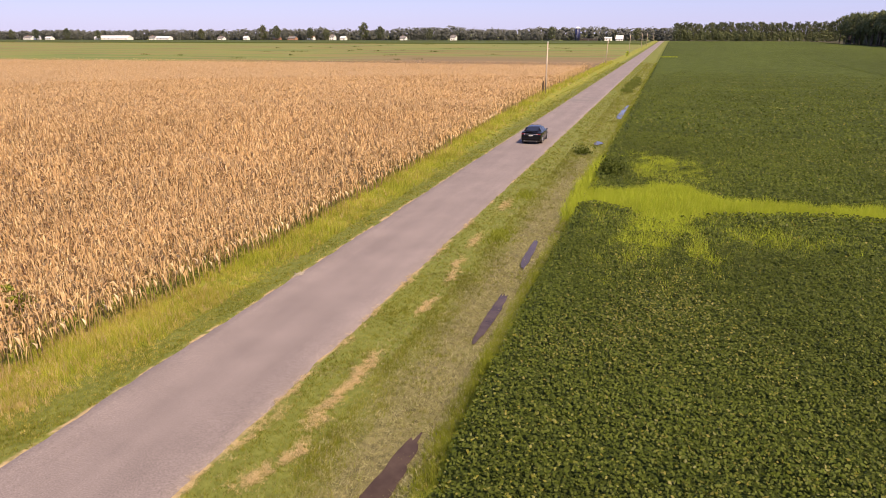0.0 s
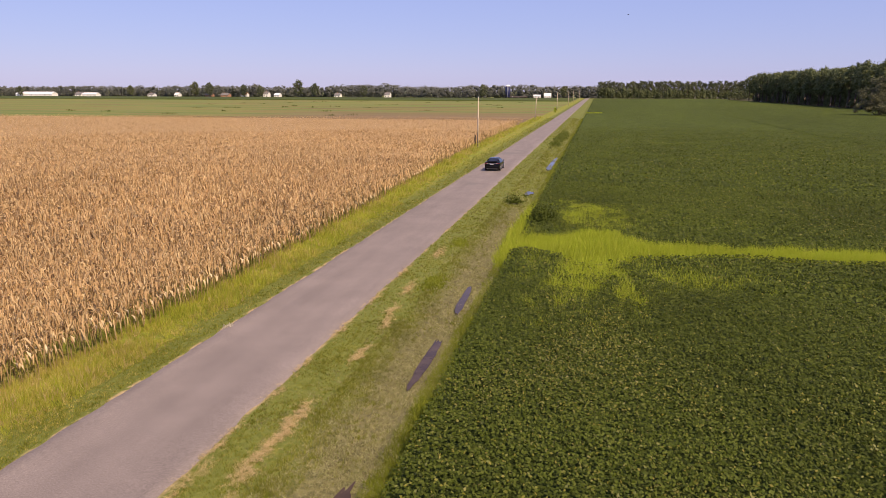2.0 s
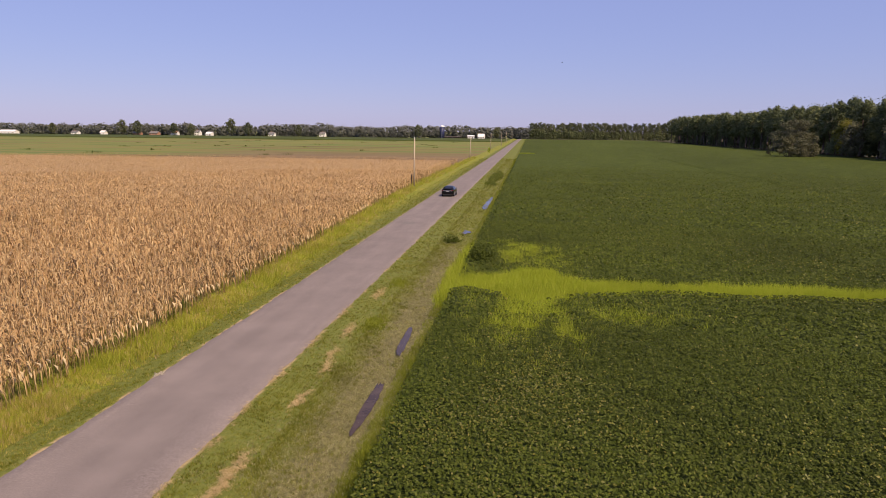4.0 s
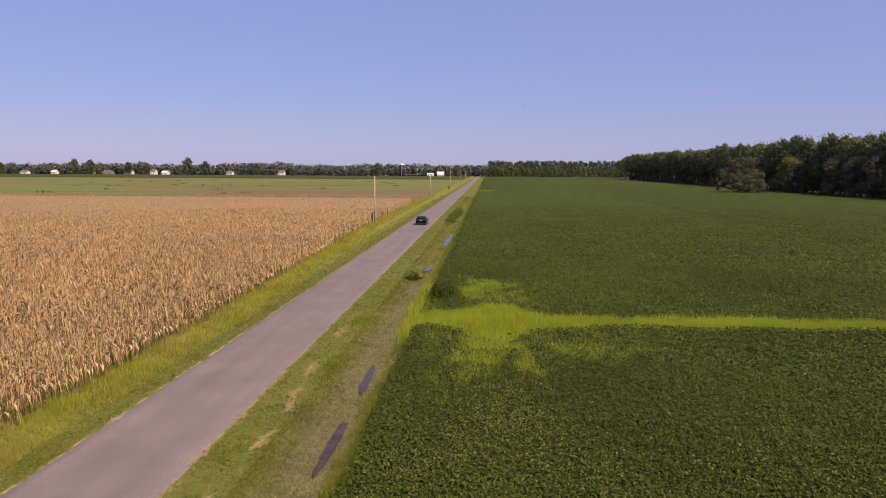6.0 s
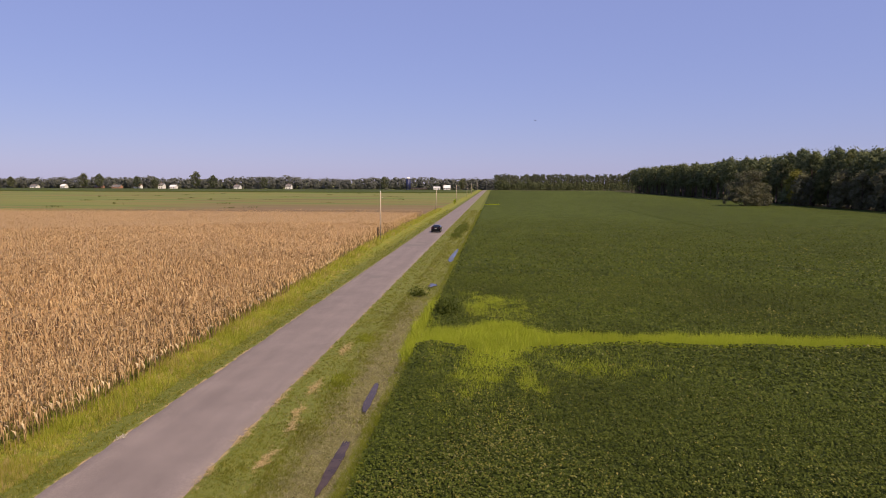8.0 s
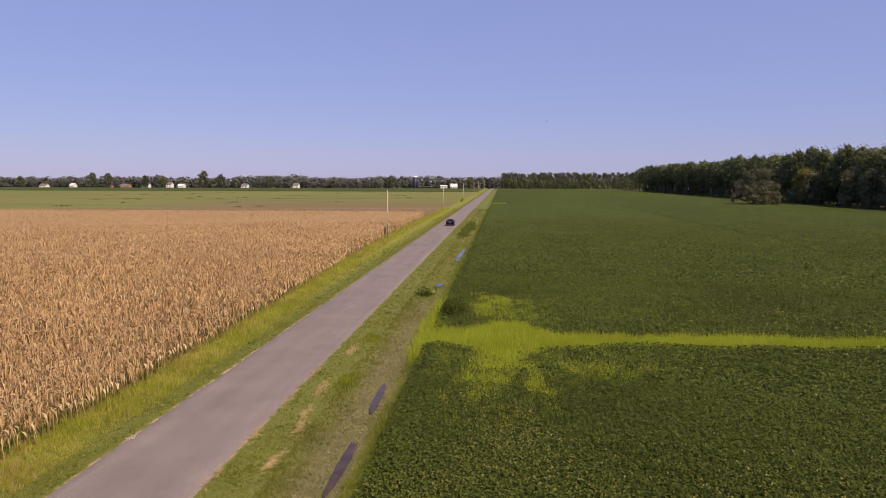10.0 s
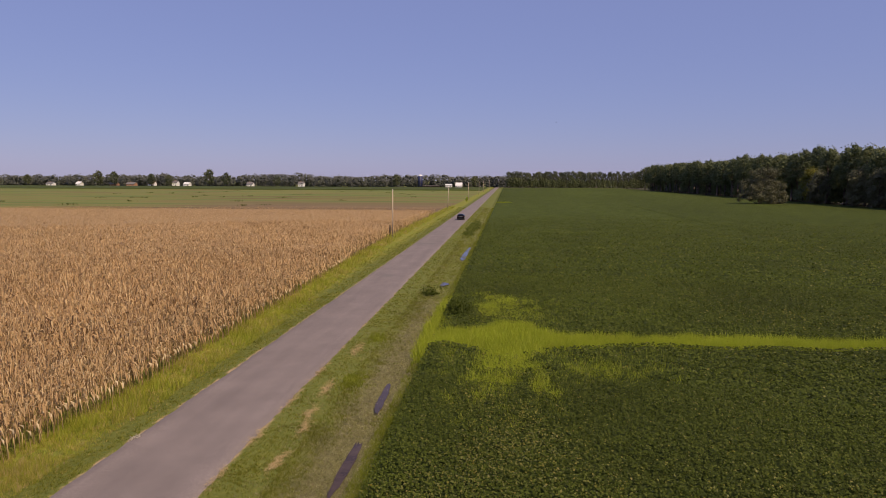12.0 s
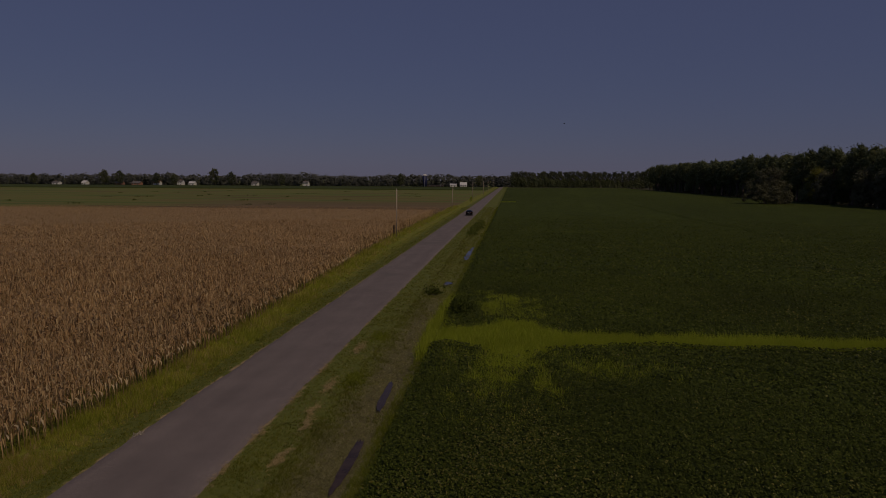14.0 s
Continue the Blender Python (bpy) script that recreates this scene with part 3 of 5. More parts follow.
def tufts(p, size, templates, z=None):
    n = len(p)
    z = ground_z(p[:, 0], p[:, 1]) - 0.02 if z is None else z
    return strew(templates, np.concatenate([p, z[:, None]], -1), rng.uniform(0, math.tau, n), size, rng.integers(0, len(templates), n), rng.normal(0, 0.15, (n, 2)))


def stuff(name, lists, mats, label, category):
    V, F = pile([(v, f) for v, f, _ in lists])
    return tagged(new(name, mesh_of(name, V, F, mats)), label, category, kind="stuff")


def corn_edge(y):
    return np.interp(y, [0, 10, 16, 23, 30, 60, 116, 210], [-6.6, -6.45, -6.05, -5.75, -5.85, -7.0, -8.9, -9.2])


def edge_of(p):
    return p[:, 0] > corn_edge(p[:, 1]) - 0.4


LOD = ((0, 29, 1.0, 1.0), (29, 62, 0.32, 1.7), (62, 120, 0.09, 2.8), (120, 260, 0.02, 5.5))
WET = ((6.72, 7.6, 0.62, 4.0), (6.76, 18.4, 0.50, 5.0), (6.66, 26.6, 0.42, 4.4), (6.2, 64.0, 1.3, 2.8), (6.95, 94.0, 0.9, 16.0))
green, gold, dead, strawy, limey, meadow = [], [], [], [], [], []


def chance(p):
    return rng.uniform(0, 1, len(p))


for near, far, dens, big in LOD:
    def wide(s):
        return s * (1 + 0.3 * (big - 1))
    y1 = min(far, 260)
    # mown green beside the road
    for x0, x1 in ((-5.6, -2.42), (2.5, 5.6)):
        p = scatter(x0, x1, -10, y1, 130 * dens, near, far)
        p = p[chance(p) < np.clip((np.abs(p[:, 0]) - 2.45) / 0.35, 0.15, 1)]
        warm = chance(p) < 0.10 + 0.16 * lumps(p[:, 0], p[:, 1], 1.8, 2.0) + 0.35 * np.clip((p[:, 0] - 3.6) / 1.6, 0, 1)
        s = wide(rng.uniform(0.10, 0.19, len(p)))
        green.append(tufts(p[~warm], s[~warm], LAWN))
        (gold if x0 < 0 else dead).append(tufts(p[warm], s[warm], LAWN))
    # taller yellowing grass along the corn
    p = scatter(-9.3, -3.8, -10, y1, 170 * dens, near, far)
    p = p[edge_of(p)]
    out = np.clip((corn_edge(p[:, 1]) + 3.0 - p[:, 0]) / 1.5, 0, 1)
    p = p[chance(p) < out]
    out = np.clip((corn_edge(p[:, 1]) + 3.0 - p[:, 0]) / 1.5, 0, 1)
    tall = 0.16 + 0.42 * out * (0.75 + 0.4 * lumps(p[:, 0], p[:, 1], 2.0, 3.0))
    ripe = np.interp(p[:, 1], [6, 12, 20], [0.85, 0.6, 0.3])
    yellow = chance(p) < ripe + 0.35 * lumps(p[:, 0], p[:, 1], 2.6, 6.0)
    s = wide(tall * rng.uniform(0.6, 1.2, len(p)) * (1 + 0.4 * lumps(p[:, 0], p[:, 1], 0.7, 1.0)))
    tan = yellow & (chance(p) < np.interp(p[:, 1], [8, 15], [0.35, 0.08]))
    gold.append(tufts(p[yellow & ~tan], s[yellow & ~tan], MEADOW))
    strawy.append(tufts(p[tan], s[tan], MEADOW))
    meadow.append(tufts(p[~yellow], s[~yellow], MEADOW))
    # grey dying grass in the ditch
    p = scatter(4.5, 8.0, -10, y1, 200 * dens, near, far)
    fill = np.clip((p[:, 0] - 4.5) / 1.4, 0, 1) * np.clip(np.interp(p[:, 1], [40, 60], [0.95, 0.25]) + 0.35 * lumps(p[:, 0], p[:, 1], 1.7, 5.0), 0, 1)
    fill *= np.clip((8.0 - p[:, 0]) / 0.7, 0.1, 1)
    wet = np.zeros(len(p), bool)
    for wx, wy, ww, wl in WET:
        wet |= np.hypot((p[:, 0] - wx) / (ww / 2), (p[:, 1] - wy) / (wl / 2)) < 0.5 + 0.5 * lumps(p[:, 0], p[:, 1], 0.35, 2.0)
    u = chance(p)
    go = (u < fill) & ~wet
    still_green = (u >= fill) & ~wet & (chance(p) < 0.75)
    s = wide(rng.uniform(0.13, 0.28, len(p)))
    dead.append(tufts(p[go], s[go], MATTED))
    green.append(tufts(p[still_green], s[still_green] * 0.9, LAWN))
    # bright weeds at the foot of the soybeans
    p = scatter(7.2, 8.5, -10, y1, 190 * dens, near, far)
    p = p[chance(p) < 0.6 + 0.45 * lumps(p[:, 0], p[:, 1], 2.2, 4.0)]
    limey.append(tufts(p, wide(rng.uniform(0.18, 0.42, len(p))), MEADOW))
    # straw at the road's edges
    for x0, x1, cut in ((-2.62, -2.36, -0.3), (2.44, 2.66, 0.3)):
        p = scatter(x0, x1, -10, y1, 170 * dens, near, far)
        p = p[lumps(p[:, 0] * 0.7, p[:, 1], 1.5, 7.0 + x0) > cut]
        strawy.append(tufts(p, wide(rng.uniform(0.05, 0.10, len(p))), CLIPPED))
sr = np.random.default_rng(23)
# patches scalped to straw by the mower: place, width and length
SCALPED = ((4.03, 12.7, 0.10, 0.55), (4.06, 11.6, 0.13, 0.6), (4.02, 10.8, 0.08, 0.4), (3.92, 10.0, 0.09, 0.3), (3.97, 9.1, 0.17, 0.32), (4.25, 7.7, 0.11, 0.22), (4.18, 7.3, 0.08, 0.2),
           (3.78, 6.2, 0.14, 0.25), (3.9, 6.6, 0.07, 0.2), (4.25, 18.1, 0.09, 0.45), (4.12, 17.5, 0.07, 0.3), (4.15, 21.5, 0.10, 0.45), (3.9, 23.2, 0.10, 0.5), (3.7, 27.0, 0.12, 0.7), (3.5, 34.7, 0.15, 0.8))
ROADSIDE = ((2.86, 8.7, 0.10, 0.35), (2.76, 7.5, 0.07, 0.5), (2.62, 10.2, 0.06, 0.6), (2.66, 13.9, 0.09, 0.4), (2.60, 20.0, 0.12, 0.6), (2.6, 16.2, 0.05, 0.6), (2.62, 24.6, 0.06, 0.8), (2.6, 29.5, 0.07, 1.0), (2.6, 5.6, 0.06, 0.5))
for cx, cy, w, l in SCALPED + ROADSIDE:
    n = int((1500 if cx > 3 else 800) * w ** 0.5 * l)
    p = np.stack([sr.normal(cx, w, n), sr.normal(cy, l, n)], -1)
    p[:, 0] += 0.06 * np.sin(p[:, 1] * 5.1) + 0.05 * np.sin(p[:, 1] * 11.7)
    strawy.append(tufts(p, sr.uniform(0.08, 0.17, n), CLIPPED, ground_z(p[:, 0], p[:, 1]) + sr.uniform(0.03, 0.11, n)))
# broad leafy weeds in clumps on the bank
for cx, cy, w, n in ((7.72, 14.0, 0.28, 260), (4.7, 28.5, 0.5, 420), (4.2, 38.0, 0.5, 300), (7.9, 22.5, 0.25, 120)):
    p = np.stack([sr.normal(cx, w * 0.6, n), sr.normal(cy, w * 1.5, n)], -1)
    limey.append(tufts(p, sr.uniform(0.12, 0.28, n), TUFT_BROAD))
p = np.stack([sr.uniform(8.5, 15, 260), sr.normal(291, 0.6, 260)], -1)
weedy = [tufts(p, sr.uniform(0.3, 0.55, 260), TUFT_BROAD, np.full(260, 0.65))]
p = scatter(4.4, 7.0, 118, 168, 26)
p = p[chance(p) < 1.2 - np.hypot((p[:, 0] - 5.4 - 0.01 * (p[:, 1] - 142)) / 1.0, (p[:, 1] - 142) / 24) + 0.5 * lumps(p[:, 0], p[:, 1], 2.0, 4.0)]
rushes = [tufts(p, rng.uniform(0.35, 0.75, len(p)), blade_templates("lush"))]
stuff("rushes", rushes, [MAT_RUSH], "dark green rushes standing along the ditch bank", "rushes")
stuff("verge_grass", green, [MAT_GREEN], "short mown green grass on the road verges", "grass")
stuff("golden_grass", gold, [MAT_GOLD], "taller yellowing grass along the corn", "grass")
stuff("ditch_grass", dead, [MAT_DEAD], "matted grey dying grass in the ditch", "grass")
stuff("dry_straw", strawy, [MAT_STRAW], "dry tan grass clippings at the road edge", "grass")
stuff("meadow_grass", meadow, [MAT_MEADOW], "long lime green grass between verge and corn", "grass")
stuff("ditch_weeds", limey, [MAT_BANK], "bright green weeds at the foot of the soybeans", "weeds")

for near, far, dens, big in ((0, 36, 130, 1.0), (36, 75, 95, 1.0)):
    p = scatter(7.0, 62, 20, 56, dens, near, far)
    w = weeds_at(p[:, 0], p[:, 1])
    p = p[chance(p) < w * 1.1]
    weedy.append(tufts(p, rng.uniform(0.85, 1.3, len(p)) * big, MEADOW))
stuff("lime_weeds", weedy, [MAT_WEED], "patch of bright lime grassy weeds in the soybeans", "weeds")


# ---- corn field ----
def corn_templates(leaves, segs, ears, variants, seed, broad=1.0):
    out, r = [], np.random.default_rng(seed)
    for _ in range(variants):
        V, F, M = [], [], []
        h = r.uniform(0.92, 1.05)
        # stalk
        w = 0.009 * broad
        for a in ((0, 1.57) if leaves > 6 else (r.uniform(0, 3),)):
            b = len(V)
            dx, dy = w * math.cos(a), w * math.sin(a)
            V += [(-dx, -dy, 0), (dx, dy, 0), (0.02, 0, h * 0.96)]
            F += [(b, b + 1, b + 2)]
            M += [2]
        for k in range(leaves):
            z = h * (0.40 + 0.55 * (k + r.uniform(0, 0.9)) / leaves)
            a, l = r.uniform(0, math.tau), r.uniform(0.13, 0.27) * broad ** 0.4
            d, s = np.array((math.cos(a), math.sin(a))), np.array((-math.sin(a), math.cos(a)))
            wd = r.uniform(0.009, 0.019) * broad
            up = r.uniform(-0.05, 0.07)
            tw = r.uniform(-0.6, 0.6)
            b = len(V)
            p1, p2 = d * l * 0.45, d * l * r.uniform(0.6, 0.95)
            z1, z2 = z + up, z + up - r.uniform(0.12, 0.32)
            V += [(0, 0, z), (*(p1 - s * wd), z1 + tw * wd), (*(p1 + s * wd), z1 - tw * wd)]
            F += [(b, b + 1, b + 2)]
            M += [0]
            if segs > 1:
                V += [(*(p2 + s * wd * 0.3), z2)]
                F += [(b + 1, b + 3, b + 2)]
                M += [0]
        for _ in range(ears):
            a, z = r.uniform(0, math.tau), h * r.uniform(0.42, 0.6)
            d = np.array((math.cos(a), math.sin(a)))
            b = len(V)
            c = d * 0.09
            ww = 0.021 * broad ** 0.5
            s = np.array((-d[1], d[0])) * ww
            V += [(*(d * 0.03), z + 0.02), (*(c - s), z - 0.04), (*(c + s), z - 0.04), (*(c + d * 0.04), z - 0.03), (*(c + d * 0.03), z - 0.15)]
            F += [(b, b + 1, b + 3), (b, b + 3, b + 2), (b + 1, b + 4, b + 3), (b + 3, b + 4, b + 2)]
            M += [1] * 4
        # tassel
        b = len(V)
        V += [(-0.01, 0, h * 0.93), (0.012, 0, h * 0.93), (r.uniform(-0.1, 0.1), r.uniform(-0.1, 0.1), h * 1.12)]
        F += [(b, b + 1, b + 2)]
        M += [0]
        out.append((np.array(V), np.array(F), np.array(M)))
    return out


def corn_rows(x0, y0, y1, gap, spacing, near, far, spread):
    nrow = int((-6.4 - x0) / gap)
    xs = -6.4 - gap * np.arange(nrow)
    k = np.arange(y0, y1, spacing)
    X, Y = np.meshgrid(xs, k)
    p = np.stack([X.ravel(), Y.ravel()], -1)
    p += rng.normal(0, 1, p.shape) * (0.05, spacing * 0.3)
    p[:, 0] += corn_edge(p[:, 1]) + 6.4
    d = np.hypot(*(p - SPOT).T)
    ang = np.degrees(np.arctan2(p[:, 0] - SPOT[0], p[:, 1] - SPOT[1]))
    keep = (d >= near) & (d < far) & (ang > spread[0]) & (p[:, 1] < CORN_END - 0.08 * (-p[:, 0] - 8))
    return p[keep]


chunks = []
for near, far, gap, spacing, leaves, segs, ears, broad in ((0, 42, 0.76, 0.19, 11, 2, 1, 1.05), (42, 85, 0.76, 0.25, 8, 2, 1, 1.5), (85, 150, 0.9, 0.45, 6, 2, 0, 2.1), (150, 340, 1.3, 0.7, 5, 1, 0, 2.9)):
    p = corn_rows(-270, -10, CORN_END, gap, spacing, near, far, (-58, 0))
    n = len(p)
    tm = corn_templates(leaves, segs, ears, 10, int(near) + 5, broad)
    # thin, stunted spots
    keep = lumps(p[:, 0], p[:, 1], 9.0, 2.0) + 0.6 * rng.uniform(-1, 1, n) > -1.05
    p = p[keep]
    n = len(p)
    sunk = 0.3 * np.exp(-(((p[:, 0] + 22.6) / 1.1) ** 2 + ((p[:, 1] - 30.5) / 5.5) ** 2))   # a stunted streak
    size = (1 - sunk) * 1.95 * (1 + 0.05 * lumps(p[:, 0], p[:, 1], 11.0, 4.0)) * rng.uniform(0.9, 1.08, n)
    chunks.append(strew(tm, np.concatenate([p, np.zeros((n, 1))], -1), rng.uniform(0, math.tau, n), size, rng.integers(0, 10, n), rng.normal(0, 0.05, (n, 2))))
# sparser corn out to the side
p = corn_rows(-270, -40, CORN_END, 1.5, 1.3, 0, 400, (-180, 0))
p = p[np.degrees(np.arctan2(p[:, 0] - SPOT[0], p[:, 1] - SPOT[1])) < -58]
n = len(p)
tm = corn_templates(4, 2, 0, 6, 99, 3.5)
chunks.append(strew(tm, np.concatenate([p, np.zeros((n, 1))], -1), rng.uniform(0, math.tau, n), np.full(n, 1.95), rng.integers(0, 6, n)))
V, F = pile([(v, f) for v, f, _ in chunks])
corn = new("corn_field", mesh_of("corn_field", V, F, [MAT_CORN, MAT_HUSK, MAT_STALK], np.concatenate([m for _, _, m in chunks])))
tagged(corn, "field of dry tan standing corn with pale husks", "corn", kind="stuff")

# the dense mass of leaves lower down between the stalks
MAT_CORN_BED = plain("dry_corn_mass", (0.50, 0.34, 0.17), 0.95, 0, 2.2, 0.6, 0.1, 0)
relief(MAT_CORN_BED.node_tree, MAT_CORN_BED.node_tree.nodes["Principled BSDF"], grain(MAT_CORN_BED.node_tree, 2.5, place(MAT_CORN_BED.node_tree), 6.0), 1.0, 0.5)
xs = np.concatenate([np.arange(-280, -60, 6.0), np.arange(-60, -10, 2.0), [-10.5, -10.2]])
ys = np.concatenate([[-40], np.arange(-36, 190, 4.0), [194, 194.5]])


def corn_bed(x, y):
    z = np.interp(np.hypot(x - SPOT[0], y - SPOT[1]), [14, 40, 75, 130], [0.4, 0.75, 1.1, 1.42]) + 0.12 * lumps(x, y, 3.0, 1.0)
    return np.where((x > -10.4) | (y > 194.2) | (y > CORN_END - 0.08 * (-x - 8) - 1.5), 0.02, np.maximum(z, 0.02))


tagged(sheet("corn_understorey", xs, ys, corn_bed, MAT_CORN_BED), "dense tan mass of dry leaves inside the corn", "corn", kind="stuff")

# ---- far fields ----
xs = np.concatenate([[-1500, -1499], np.arange(-1480, -20, 20), [-12, -11]])
ys = np.concatenate([[639, 640], np.arange(650, 850, 14), [849, 850]])
MAT_FAR_CROP = plain("far_green_crop", (0.060, 0.080, 0.018), 0.9, 0, 0.02, 0.35, 0.1, 0)
far_crop = sheet("far_crop", xs, ys, lambda x, y: np.where((x < -1499.5) | (x > -11.5) | (y < 639.5) | (y > 849.5), 0.02, 0.9 + 0.06 * lumps(x, y, 30.0)), MAT_FAR_CROP)
tagged(far_crop, "dark green crop strip before the farmsteads", "crop", kind="stuff")


# dark weed clumps in the hay
clumps = []
for _ in range(34):
    cx, cy = sr.uniform(-260, -20), sr.uniform(250, 610)
    p = np.stack([sr.normal(cx, 1.6, 14), sr.normal(cy, 1.0, 14)], -1)
    clumps.append(tufts(p, sr.uniform(0.5, 1.1, 14), TUFT_BROAD))
stuff("field_weeds", clumps, [MAT_SOY], "scattered dark weed clumps in the hay field", "weeds")


# ---- trees ----
lump = bmesh.new()
bmesh.ops.create_icosphere(lump, subdivisions=1, radius=1.0)
LUMP_V, LUMP_F = np.array([v.co[:] for v in lump.verts]), np.array([[v.index for v in f.verts] for f in lump.faces])
lump.free()


def crown_mesh(seed, height, radius, base, count, leaf, mat, lobes=16, narrow=0.55, droop=0.0, domes=(), core=0.0):
    r = np.random.default_rng(seed)
    mid, half = (height + base) / 2, (height - base) / 2
    C, R = [], []
    for k in range(lobes):
        t = (k + 0.5) / lobes * 2 - 1
        ring = math.sqrt(max(0.0, 1 - (abs(t) ** 1.8))) * (1 - narrow * 0.5 * (t + 1) * 0.5)
        a = k * 2.4 + r.uniform(-0.5, 0.5)
        q = radius * ring * r.uniform(0.35, 0.8)
        C.append((q * math.cos(a), q * math.sin(a), mid + half * t * 0.82 + r.uniform(-0.4, 0.4)))
        R.append(radius * r.uniform(0.24, 0.42) * (16 / lobes) ** 0.33)
    if domes:   # a broad crown of several uneven heads
        C, R = [], []
        for dx, dy, dz, dr in domes:
            for _ in range(lobes // len(domes)):
                d = r.normal(0, 1, 3)
                d /= np.linalg.norm(d)
                C.append((dx + d[0] * dr * 0.75, dy + d[1] * dr * 0.75, max(0.8, dz + d[2] * dr * 0.75)))
                R.append(dr * r.uniform(0.22, 0.42))
    C, R = np.array(C), np.array(R)
    size = R ** 2 / (R ** 2).sum()
    k = r.choice(len(C), count, p=size)
    d = r.normal(0, 1, (count, 3))
    d /= np.linalg.norm(d, axis=1, keepdims=True)
    rad = R[k] * np.clip(r.normal(0.9, 0.24, count), 0.4, 1.4)
    c = C[k] + d * rad[:, None] * (1, 1, 0.85)
    if droop:
        c[:, 2] -= droop * np.hypot(c[:, 0], c[:, 1]) ** 1.4 / radius
    c[:, 2] = np.maximum(c[:, 2], base * 0.4 + 0.2)
    nrm = d + r.normal(0, 0.5, (count, 3)) + (0, 0, 0.35)
    nrm /= np.linalg.norm(nrm, axis=1, keepdims=True)
    u = np.cross(nrm, r.normal(0, 1, (count, 3)))
    u /= np.linalg.norm(u, axis=1, keepdims=True)
    v = np.cross(nrm, u)
    s = (leaf * r.uniform(0.55, 1.4, count))[:, None]
    V = np.stack([c - u * s * 0.6, c + v * s * 0.42 - nrm * s * 0.12, c + u * s * 0.6, c - v * s * 0.42 - nrm * s * 0.12], 1).reshape(-1, 3)
    b = np.arange(count)[:, None] * 4
    F = np.stack([b + [[0, 1, 2]], b + [[0, 2, 3]]], 1).reshape(-1, 3)
    if core:   # the dense inside of each clump
        V, F = pile([(V, F)] + [(LUMP_V * (q * core) * r.uniform(0.8, 1.1, (len(LUMP_V), 1)) + np.maximum(m, (-1e9, -1e9, q * core)), LUMP_F) for m, q in zip(C, R)])
    return mesh_of("crown", V, F, [mat]), C


def tree(seed, height, radius, base, count, leaf, mat, label, stems=1, limbs=6, group="", lobes=16, narrow=0.55, droop=0.0, girth=0.022, domes=(), core=0.55):
    r = random.Random(seed)
    root = new("tree")
    me, C = crown_mesh(seed, height, radius, base, count, leaf, mat, lobes, narrow, droop, domes, core)
    bms = []
    for s in range(stems):
        a = s * math.tau / stems + r.uniform(-0.3, 0.3)
        out = 0 if stems == 1 else radius * r.uniform(0.25, 0.5)
        pts = [(0.15 * s * math.cos(a) + out * math.cos(a) * f ** 1.2 + r.uniform(-0.15, 0.15) * f, 0.15 * s * math.sin(a) + out * math.sin(a) * f ** 1.2, -0.2 + (height * 0.86) * f) for f in (0, 0.05, 0.2, 0.45, 0.7, 1)]
        g = height * girth / stems ** 0.4
        bms.append(tube(pts, [g * 1.5, g, g * 0.85, g * 0.62, g * 0.4, g * 0.1], 7))
    for c in random.Random(seed + 1).sample([tuple(q) for q in C], min(limbs, len(C))):
        z0 = max(0.8, c[2] * 0.55)
        bms.append(tube([(0, 0, z0), (c[0] * 0.5, c[1] * 0.5, z0 + (c[2] - z0) * 0.65), c], [height * girth * 0.4, height * girth * 0.25, height * girth * 0.06], 5))
    part("trunk", join(bms), MAT_BARK, root, smooth=True)
    crown = new("crown", me)
    crown.parent = root
    return tagged(root, label, "tree", group)


def set_at(ob, x, y, turn=0, scale=1.0, z=0.0):
    ob.scale = (scale, scale, scale)
    ob.matrix_basis = pose(x, y, z, 0, 0, turn) @ Matrix.Scale(scale, 4)


def clone(ob, x, y, turn, scale):
    c = copy_thing(ob, Matrix.Identity(4))
    set_at(c, x, y, turn, scale)
    return c


WOOD = "trees along the wood edge"
LAB = "tall dark green broadleaf tree in a dense wood edge"
LABP = "tall dark pine with high crown in a wood edge"
kinds = [tree(11, 25, 6.4, 7.0, 1600, 0.68, MAT_LEAF, LAB, group=WOOD, lobes=26, narrow=0.3), tree(12, 25.5, 5.8, 8.5, 1500, 0.68, MAT_LEAF, LAB, group=WOOD, lobes=24, narrow=0.35),
         tree(13, 24.2, 7.2, 6.5, 1700, 0.7, MAT_LEAF, LAB, group=WOOD, lobes=30, narrow=0.25), tree(14, 26.5, 4.8, 11.0, 1500, 0.64, MAT_LEAF, LABP, group=WOOD, narrow=0.4, lobes=22),
         tree(15, 26, 5.2, 9.5, 1500, 0.64, MAT_LEAF, LABP, group=WOOD, narrow=0.4, lobes=22),
         tree(16, 25, 6.4, 3.0, 700, 1.0, MAT_LEAF_HAZED, LABP, group=WOOD, narrow=0.3, limbs=2, lobes=26), tree(17, 24.5, 7.0, 2.0, 700, 1.0, MAT_LEAF_HAZED, LAB, group=WOOD, narrow=0.3, limbs=2, lobes=26)]
low = tree(21, 9, 4.6, 0.4, 520, 0.8, MAT_LEAF, "low leafy understorey tree at the wood edge", group=WOOD, lobes=11, narrow=0.3)
lower = tree(22, 14, 5.0, 1.0, 700, 0.85, MAT_LEAF, "half-grown leafy tree at the wood edge", group=WOOD, lobes=14, narrow=0.3)
r = random.Random(5)
first = {}
spots = []
y = 214.0
